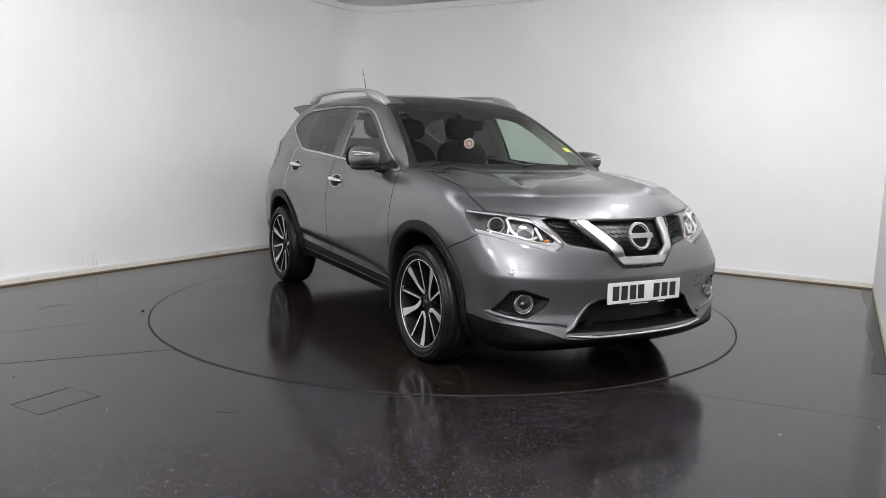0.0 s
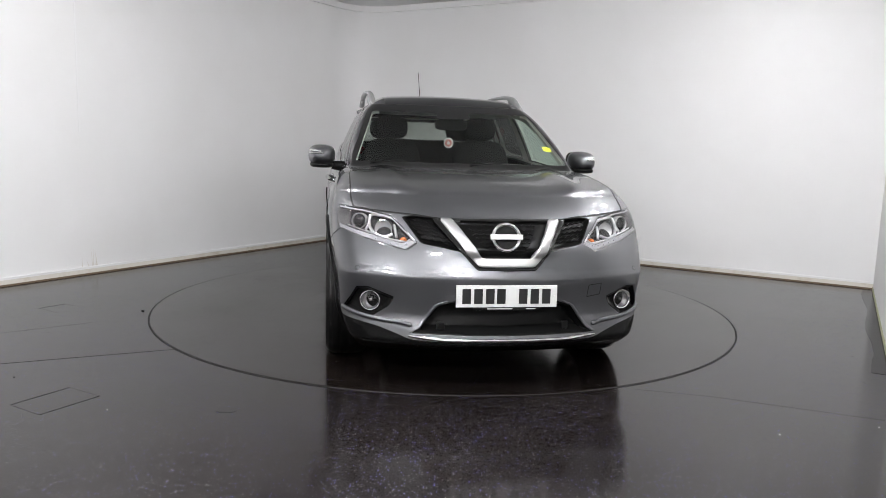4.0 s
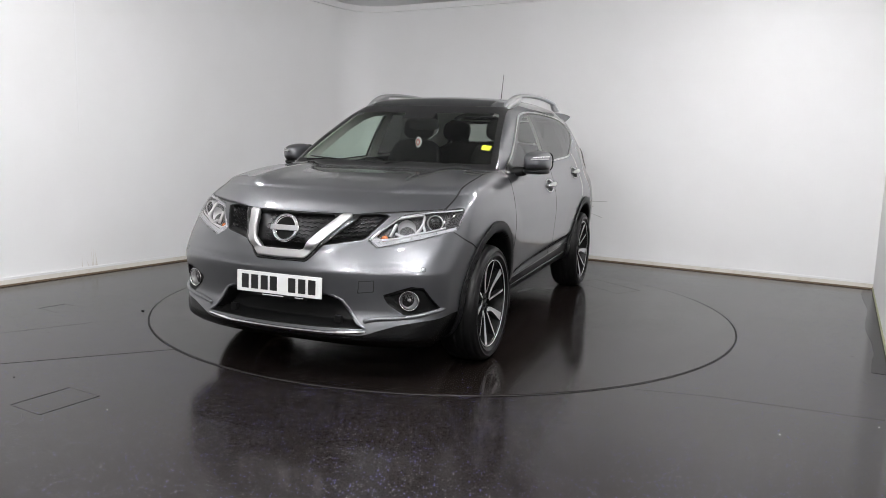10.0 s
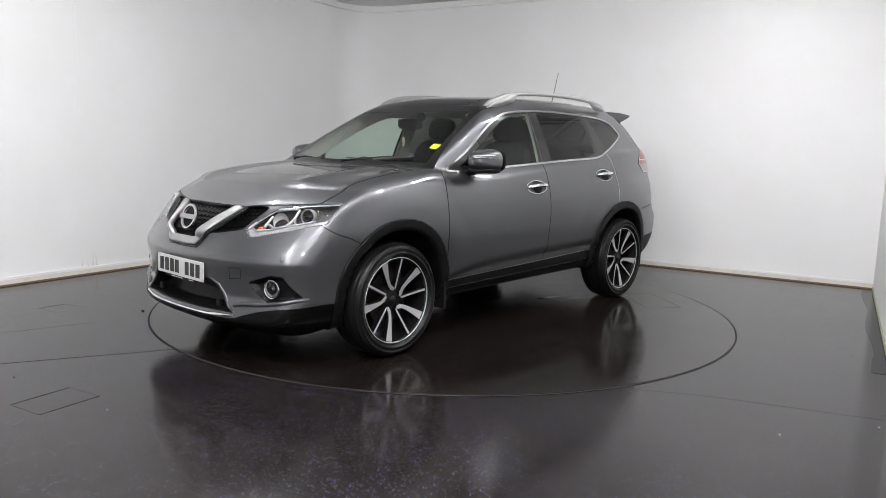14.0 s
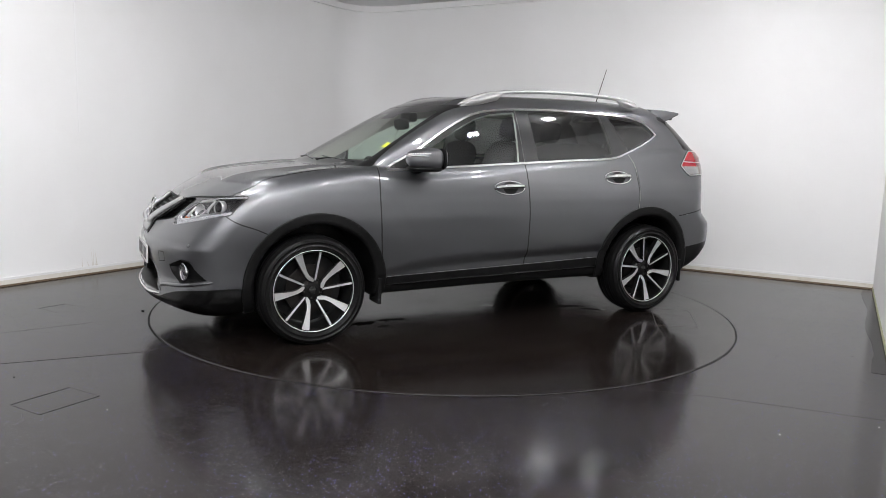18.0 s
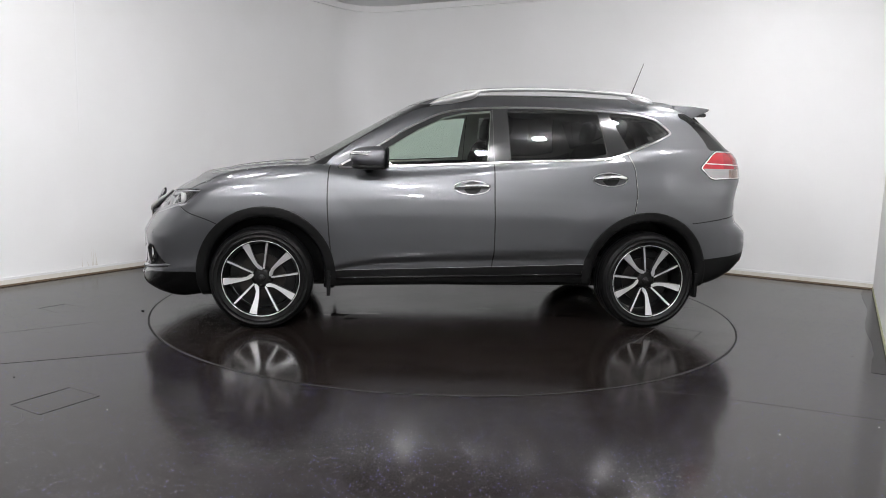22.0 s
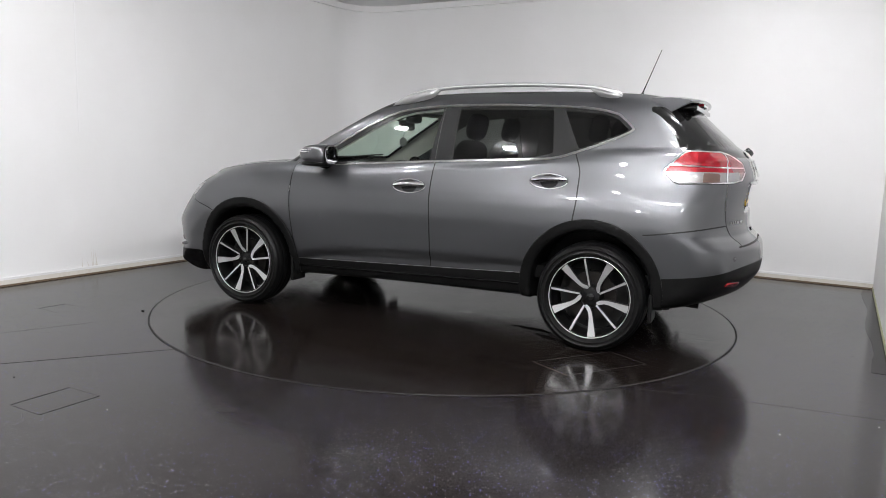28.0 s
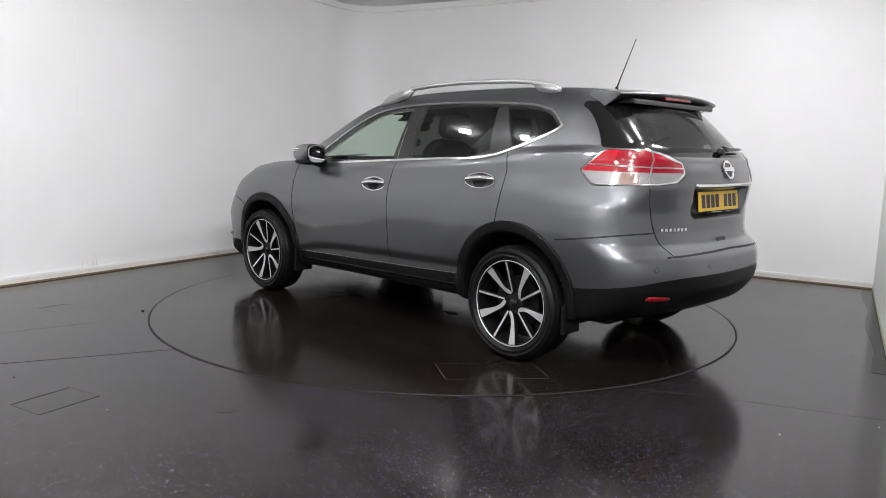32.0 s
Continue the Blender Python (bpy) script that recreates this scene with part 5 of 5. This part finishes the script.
def build_roof_gear():
    for flip in (False, True):
        path = [(0.215, 0.556, 1.552), (0.09, 0.560, 1.608), (-0.07, 0.566, 1.650), (-0.385, 0.572, 1.676), (-0.784, 0.574, 1.684), (-1.186, 0.568, 1.670), (-1.36, 0.562, 1.642), (-1.425, 0.560, 1.618)]
        line = smooth_line(path, 8)
        rad = [0.0215 * min(1, 0.35 + min(i, len(line) - 1 - i) / 8) for i in range(len(line))]
        rail = part("roof_rail", sided(tube(line, rad, 12, flat=0.68), flip), SATIN, CAR, "satin silver roof rail", smooth=True)
        for name, cut in (("rail_foot", [(0.222, 1.540), (0.09, 1.606), (-0.06, 1.652), (-0.17, 1.668), (-0.10, 1.600), (0.05, 1.562)]), ("rail_foot", [(-1.20, 1.668), (-1.30, 1.655), (-1.38, 1.634), (-1.432, 1.608), (-1.37, 1.596), (-1.28, 1.608)])):
            bm = bmesh.new()
            lo = [bm.verts.new((x, 0.545 + 0.012 * (1.66 - z) * 5, z)) for x, z in cut]
            hi = [bm.verts.new((x, 0.588 + 0.012 * (1.66 - z) * 5, z)) for x, z in cut]
            bm.faces.new(lo)
            bm.faces.new(hi[::-1])
            for i in range(len(cut)):
                j = (i + 1) % len(cut)
                bm.faces.new((lo[j], lo[i], hi[i], hi[j]))
            bmesh.ops.recalc_face_normals(bm, faces=bm.faces)
            bmesh.ops.bevel(bm, geom=list(bm.edges), offset=0.007, segments=3, affect="EDGES")
            part(name, sided(bm, flip), SATIN, rail, "solid silver foot of the rail", smooth=True)
    base = part("aerial", moved(lathe([(0.0, 0.035), (0.008, 0.033), (0.016, 0.012), (0.030, 0.0)], "z", 16), pose(-1.452, 0, 1.640, 0, -10, 0)), PLASTIC, CAR, "thin black roof aerial", smooth=True)
    part("mast", tube([(-1.456, 0, 1.665), (-1.478, -0.002, 1.725), (-1.568, -0.012, 1.965)], [0.006, 0.0036, 0.0022], 6), PLASTIC, base)
    # spoiler over the tailgate
    bm = bmesh.new()
    rows = []
    for y in np.linspace(-0.60, 0.60, 33):
        a = abs(y)
        k = a / 0.6
        x0, x1 = -1.60 - 0.02 * (1 - a), -1.910 + 0.055 * k ** 3
        top = [(x0, 1.634 - 0.085 * y * y), (x0 + (x1 - x0) * 0.5, 1.632 - 0.085 * y * y), (x1 + 0.012, 1.609 - 0.022 * k ** 2)]
        drop = 0.045 * k ** 10
        edge = [(x1, 1.601 - 0.022 * k ** 2), (x1 + 0.014, 1.588 - 0.022 * k ** 2), (x1 + 0.13, 1.570 - 0.02 * k ** 2 - drop), (x0, 1.56 - drop)]
        rows.append([bm.verts.new((x, y * (1 - 0.11 * step01((x + 1.86) / 0.26)), z)) for x, z in top + edge])
    for r, q in zip(rows, rows[1:]):
        for i in range(len(r)):
            j = (i + 1) % len(r)
            bm.faces.new((r[i], q[i], q[j], r[j]))
    bm.faces.new(rows[0])
    bm.faces.new(rows[-1][::-1])
    bmesh.ops.recalc_face_normals(bm, faces=bm.faces)
    sp = part("spoiler", bm, PAINT, CAR, "painted roof spoiler over the rear window", smooth=True)
    mod = sp.modifiers.new("edge", "BEVEL")
    mod.width, mod.segments, mod.limit_method, mod.angle_limit = 0.006, 3, "ANGLE", radians(40)
    part("brake_light", box(-1.890, -1.852, -0.16, 0.16, 1.570, 1.590, 0.004), REDLENS, sp, "red high brake light")
    part("spoiler_underside", box(-1.88, -1.70, -0.50, 0.50, 1.530, 1.560, 0.01), GLOSSB, sp, "black underside of the spoiler")


def build_sill_steps():
    for flip in (False, True):
        xs = np.linspace(-0.90, 0.86, 24)
        p, n = onto("side", xs, 0.345 - 0.022 * (xs - 0.86))
        part("sill_step", sided(tube([Vector(a) + Vector(b) * 0.002 for a, b in zip(p, n)], 0.008, 8), flip), LIPB, CAR, "gloss black step along the sill", smooth=True)


def rear_pt(y, z, lift=0.0):
    p, n = onto("rear", np.array([y]), np.array([z]))
    return Vector(p[0]) + Vector(n[0]) * lift, Vector(n[0])


def build_tail():
    c, n = rear_pt(0, 0.985, -0.040)
    number_plate("rear_plate", c, (0, -1, 0), (0.13, 0, 1), PLATEY, "yellow rear number plate with black characters")
    decal("chrome_bar", [(-0.5, 1.074), (0.36, 1.074), (0.372, 1.084), (0.36, 1.094), (-0.5, 1.094)], "rear", CHROME, CAR, "chrome bar above the rear plate", lift=0.012, thick=0.012, both=True, bulge=0.006)
    c, n = rear_pt(0, 1.172, 0.004)
    m = facing(c, n)
    badge = part("rear_badge", moved(lathe([(0.043, 0.0), (0.047, 0.006), (0.053, 0.008), (0.058, 0.005), (0.059, 0.0)], "z", 40), m), CHROME, CAR, "round chrome badge on the tailgate", smooth=True)
    part("badge_bar", moved(box(-0.064, 0.064, -0.012, 0.012, 0.002, 0.010, 0.003), m), CHROME, badge, "plain bar across the badge")
    for i, y in enumerate(np.linspace(0.548, 0.386, 7)):
        c, n = rear_pt(y, 0.843, 0.001)
        part("model_bar", moved(box(-0.0080, 0.0080, -0.0085, 0.0085, 0.0, 0.004, 0.001), facing(c, n)), CHROME, CAR, "chrome model lettering as plain bars")
    c, n = rear_pt(0.04, 0.774, 0.001)
    part("tailgate_handle", moved(box(-0.05, 0.05, -0.012, 0.012, 0.0, 0.006, 0.003), facing(c, n)), GLOSSB, CAR, "small black tailgate handle")
    for flip in (False, True):
        decal("reflector", [(0.545, 0.455), (0.685, 0.465), (0.68, 0.490), (0.55, 0.482)], "rear", REDLENS, CAR, "red rear reflector", lift=0.004, thick=0.01, flip=flip)
        for y, z in ((0.661, 0.636), (0.30, 0.645)):
            p, n = onto("rear", np.array([y]), np.array([z]))
            sensor(p, n, flip)
    ys = np.linspace(-0.02, -0.36, 9)
    p, n = onto("rear", ys, 1.275 + 0.0 * ys)
    w = part("rear_wiper", tube([Vector(a) + Vector(b) * 0.022 for a, b in zip(p, n)], [0.016, 0.017, 0.014, 0.011, 0.010, 0.009, 0.009, 0.008, 0.006], 8), GLOSSB, CAR, "black rear wiper", smooth=True)
    c, n = rear_pt(0.02, 1.262, 0.012)
    part("wiper_pivot", moved(lathe([(0.0, 0.028), (0.022, 0.022), (0.028, 0.0)], "z", 18), facing(c, n)), GLOSSB, w, smooth=True)
    part("exhaust", tube([(-1.80, 0.42, 0.300), (-1.97, 0.43, 0.295)], 0.033, 16), BRAKE, CAR, "short exhaust pipe", smooth=True)
    part("underbody", box(-1.8, 1.7, -0.5, 0.5, 0.235, 0.30, 0.03), GAP, CAR, "dark underbody")
    for sx in (1, -1):
        for flip in (False, True):
            x = -1.725 if sx < 0 else 0.905
            part("mud_flap", sided(box(x - 0.012, x + 0.012, 0.70, 0.86, 0.225, 0.40, 0.006), flip), PLASTIC, CAR, "black mud flap")


def build_cabin():
    dash = part("dashboard", rounded_box((0.50, 1.12), (-0.72, 0.72), (0.80, 1.075), power=5), CLOTH, CAR, "black dashboard", smooth=True)
    part("instrument_hood", rounded_box((0.50, 0.75), (-0.56, -0.20), (1.02, 1.125), power=3), CLOTH, dash, smooth=True)
    wheel = part("steering_wheel", moved(lathe([(0.165 + 0.016 * math.cos(t), 0.016 * math.sin(t)) for t in np.linspace(0, 2 * math.pi, 9)], "z", 32), pose(0.44, -0.38, 1.00, 0, -65, 0)), CLOTH, CAR, "black steering wheel", smooth=True)
    part("steering_hub", rounded_box((0.42, 0.50), (-0.45, -0.31), (0.94, 1.06), power=3), CLOTH, wheel, smooth=True)

    def chair(x, y, w, label):
        s = part("seat", moved(rounded_box((-0.26, 0.26), (-w, w), (-0.09, 0.09)), pose(x + 0.05, y, 0.68, 0, -6, 0)), CLOTH, CAR, label, smooth=True)
        part("backrest", moved(rounded_box((-0.075, 0.075), (-w * 0.95, w * 0.95), (-0.34, 0.34)), pose(x - 0.27, y, 0.98, 0, -16, 0)), CLOTH, s, smooth=True)
        for hy in ((0.0,) if w < 0.4 else (-0.36, 0.36)):
            part("headrest", moved(rounded_box((-0.05, 0.05), (-0.135, 0.135), (-0.095, 0.095), power=3), pose(x - 0.385, y + hy, 1.405, 0, -12, 0)), CLOTH, s, smooth=True)
            for d in (-0.05, 0.05):
                part("headrest_post", tube([(x - 0.36, y + hy + d, 1.24), (x - 0.375, y + hy + d, 1.34)], 0.007, 6), SATIN, s)
    chair(0.02, 0.37, 0.25, "black cloth front seat")
    chair(0.02, -0.37, 0.25, "black cloth front seat")
    chair(-0.86, 0.0, 0.62, "black cloth rear bench with headrests")
    part("cabin_floor", box(-2.0, 0.9, -0.74, 0.74, 0.42, 0.50), CLOTH, CAR)
    part("parcel_cover", box(-1.95, -1.30, -0.60, 0.60, 1.10, 1.13, 0.01), CLOTH, CAR, "black luggage cover")
    mir = part("inner_mirror", moved(rounded_box((-0.02, 0.02), (-0.12, 0.12), (-0.042, 0.042)), pose(0.395, 0.0, 1.418, 0, 10, 0)), PLASTIC, CAR, "black rear-view mirror", smooth=True)
    part("mirror_stalk", tube([(0.395, 0, 1.43), (0.375, 0, 1.46)], 0.012, 8), PLASTIC, mir)
    part("sensor_cover", rounded_box((0.285, 0.385), (-0.075, 0.075), (1.435, 1.510), power=4), PLASTIC, mir, "black sensor housing at the top of the screen", smooth=True)
    disc = part("hanging_disc", moved(lathe([(0.0, 0.004), (0.034, 0.004), (0.038, 0.0), (0.034, -0.004), (0.0, -0.004)], "x", 28), pose(0.44, -0.02, 1.285, 0, 0, -30)), DISCGREY, CAR, "round red and white air freshener hanging from the mirror")
    part("disc_print", moved(lathe([(0.012, 0.0055), (0.026, 0.0055)], "x", 24), pose(0.44, -0.02, 1.285, 0, 0, -30)), DISCRED, disc)
    part("cord", tube([(0.44, -0.02, 1.325), (0.41, -0.01, 1.395)], 0.0015, 5), PLASTIC, disc)
    bm = bmesh.new()
    note = [(y, z, 1.145 - (z - 1.105) / 0.565 - 0.205 * y ** 2.1 - 0.022) for y, z in ((0.586, 1.277), (0.650, 1.271), (0.650, 1.240), (0.591, 1.246))]
    bm.faces.new([bm.verts.new((x, y, z)) for y, z, x in note])
    part("yellow_note", bm, YELLOW, CAR, "small yellow paper note behind the windscreen")


GRILLE_OB = build_body()
build_nose(GRILLE_OB)
for side_flip in (False, True):
    build_mirror(side_flip)
build_roof_gear()
build_sill_steps()
build_tail()
build_cabin()


def blade(points, deep, parent, name, label=""):
    """A spoke: machined face, black sides."""
    bm = bmesh.new()

    def face_y(x, z):
        return 0.062 + 0.036 * (math.hypot(x, z) / 0.25) ** 1.3
    top = [bm.verts.new((x, face_y(x, z), z)) for x, z in points]
    low = [bm.verts.new((x * 1.0, face_y(x, z) - deep, z)) for x, z in points]
    f = bm.faces.new(top)
    bmesh.ops.triangulate(bm, faces=[f])
    for i in range(len(points)):
        j = (i + 1) % len(points)
        q = bm.faces.new((top[i], top[j], low[j], low[i]))
        q.material_index = 1
    bmesh.ops.recalc_face_normals(bm, faces=bm.faces)
    ob = part(name, bm, ALLOY, parent, label)
    ob.data.materials.append(WHEELB)
    return ob


def build_wheel():
    w = new("wheel")
    tyre = [(0.262, -0.098), (0.268, -0.110), (0.283, -0.118), (0.2835, -0.1195), (0.287, -0.1195), (0.2875, -0.118), (0.308, -0.119), (0.3085, -0.1205), (0.312, -0.120), (0.3125, -0.117), (0.325, -0.110), (0.336, -0.098)]
    tread = []
    for k, h in enumerate(np.linspace(-0.092, 0.092, 24)):
        tread.append((0.3475 - 0.008 * abs(h / 0.092) ** 4 - (0.006 if k % 6 == 5 else 0.0), h))
    prof = tyre + tread + [(r, -h) for r, h in tyre[::-1]]
    part("tyre", lathe(prof, "y", 96), RUBBER, w, "shiny black road tyre", smooth=True)
    rim = part("rim", lathe([(0.2465, 0.078), (0.2475, 0.094), (0.2525, 0.104), (0.259, 0.106), (0.263, 0.102), (0.262, 0.094)], "y", 72), GLOSSB, w, "two-tone alloy rim, black with machined face", smooth=True)
    part("rim_edge", lathe([(0.2535, 0.1045), (0.2545, 0.1068), (0.2585, 0.1075), (0.2597, 0.1055)], "y", 72), ALLOY, rim, "thin bright machined rim edge", smooth=True)
    part("barrel", lathe([(0.245, 0.096), (0.236, 0.06), (0.228, 0.0), (0.236, -0.09), (0.25, -0.10)], "y", 48), WHEELB, rim, "black rim barrel", smooth=True)
    u = 0.258 / 195.0
    # one pair: a thin straight spoke and a broad one that sweeps off it
    broad = [(-90, 168), (-54, 182), (-40, 130), (-28, 94), (-16, 72), (4, 56), (8, 46), (2, 40), (-16, 47), (-33, 66), (-46, 88), (-65, 122)]
    thin = [(29, 186), (40, 184), (17, 47), (8, 47)]
    for k in range(5):
        a = radians(72 * k)
        c, s = math.cos(a), math.sin(a)
        turn = lambda q: [((x * c - z * s) * -u, (x * s + z * c) * u) for x, z in q]
        blade(turn(broad), 0.035, rim, "spoke", "broad two-tone spoke")
        blade(turn(thin), 0.035, rim, "spoke", "thin two-tone spoke")
        nut = moved(lathe([(0.0, 0.060), (0.008, 0.060), (0.010, 0.050)], "y", 8), pose(0.056 * math.sin(a + 0.5), 0, 0.056 * math.cos(a + 0.5)))
        part("wheel_nut", nut, BRAKE, rim, "", smooth=True)
    part("hub", lathe([(0.0, 0.058), (0.040, 0.058), (0.062, 0.052), (0.076, 0.030), (0.08, 0.0)], "y", 32), WHEELB, rim, "black hub", smooth=True)
    part("hub_cap", lathe([(0.0, 0.070), (0.020, 0.069), (0.026, 0.064), (0.027, 0.056)], "y", 24), GLOSSB, rim, "small black hub cap", smooth=True)
    part("brake_disc", lathe([(0.05, 0.012), (0.155, 0.012), (0.155, -0.01), (0.05, -0.01)], "y", 40), BRAKE, w, "grey steel brake disc", smooth=False)
    bm = lathe([(0.09, 0.03), (0.165, 0.03), (0.165, -0.03), (0.09, -0.03)], "y", 10, arc=55)
    part("brake_caliper", moved(bm, pose(0, 0, 0, 0, 60, 0)), BRAKE, w, "grey brake caliper")
    # black disc across the wheel stands in for the dark hollow behind it
    part("black_backing", lathe([(0.0, -0.06), (0.225, -0.06)], "y", 32), GAP, w)
    return w


WHEEL_Z = 0.3455
first_wheel = build_wheel()
first_wheel.parent = CAR
first_wheel.matrix_basis = pose(AXLE, 0.775, WHEEL_Z, 0, 1, 0)
copy_thing(first_wheel, pose(-AXLE, 0.775, WHEEL_Z, 0, 20, 0))
copy_thing(first_wheel, pose(AXLE, -0.775, WHEEL_Z, 0, 20, 180))
copy_thing(first_wheel, pose(-AXLE, -0.775, WHEEL_Z, 0, -30, 180))


# ---- what moves: the disc turns clockwise and carries the car ----
def motions():
    rows_table, rows_car = [], []
    for i in range(17):
        t = 2.0 * i
        turn = Matrix.Rotation(radians(TURN_START + TURN_RATE * t), 4, "Z")
        rows_table.append((t, turn))
        rows_car.append((t, turn @ pose(-0.014, -0.042, 0.0045)))
    walk(TABLE, rows_table)
    walk(CAR, rows_car)


motions()
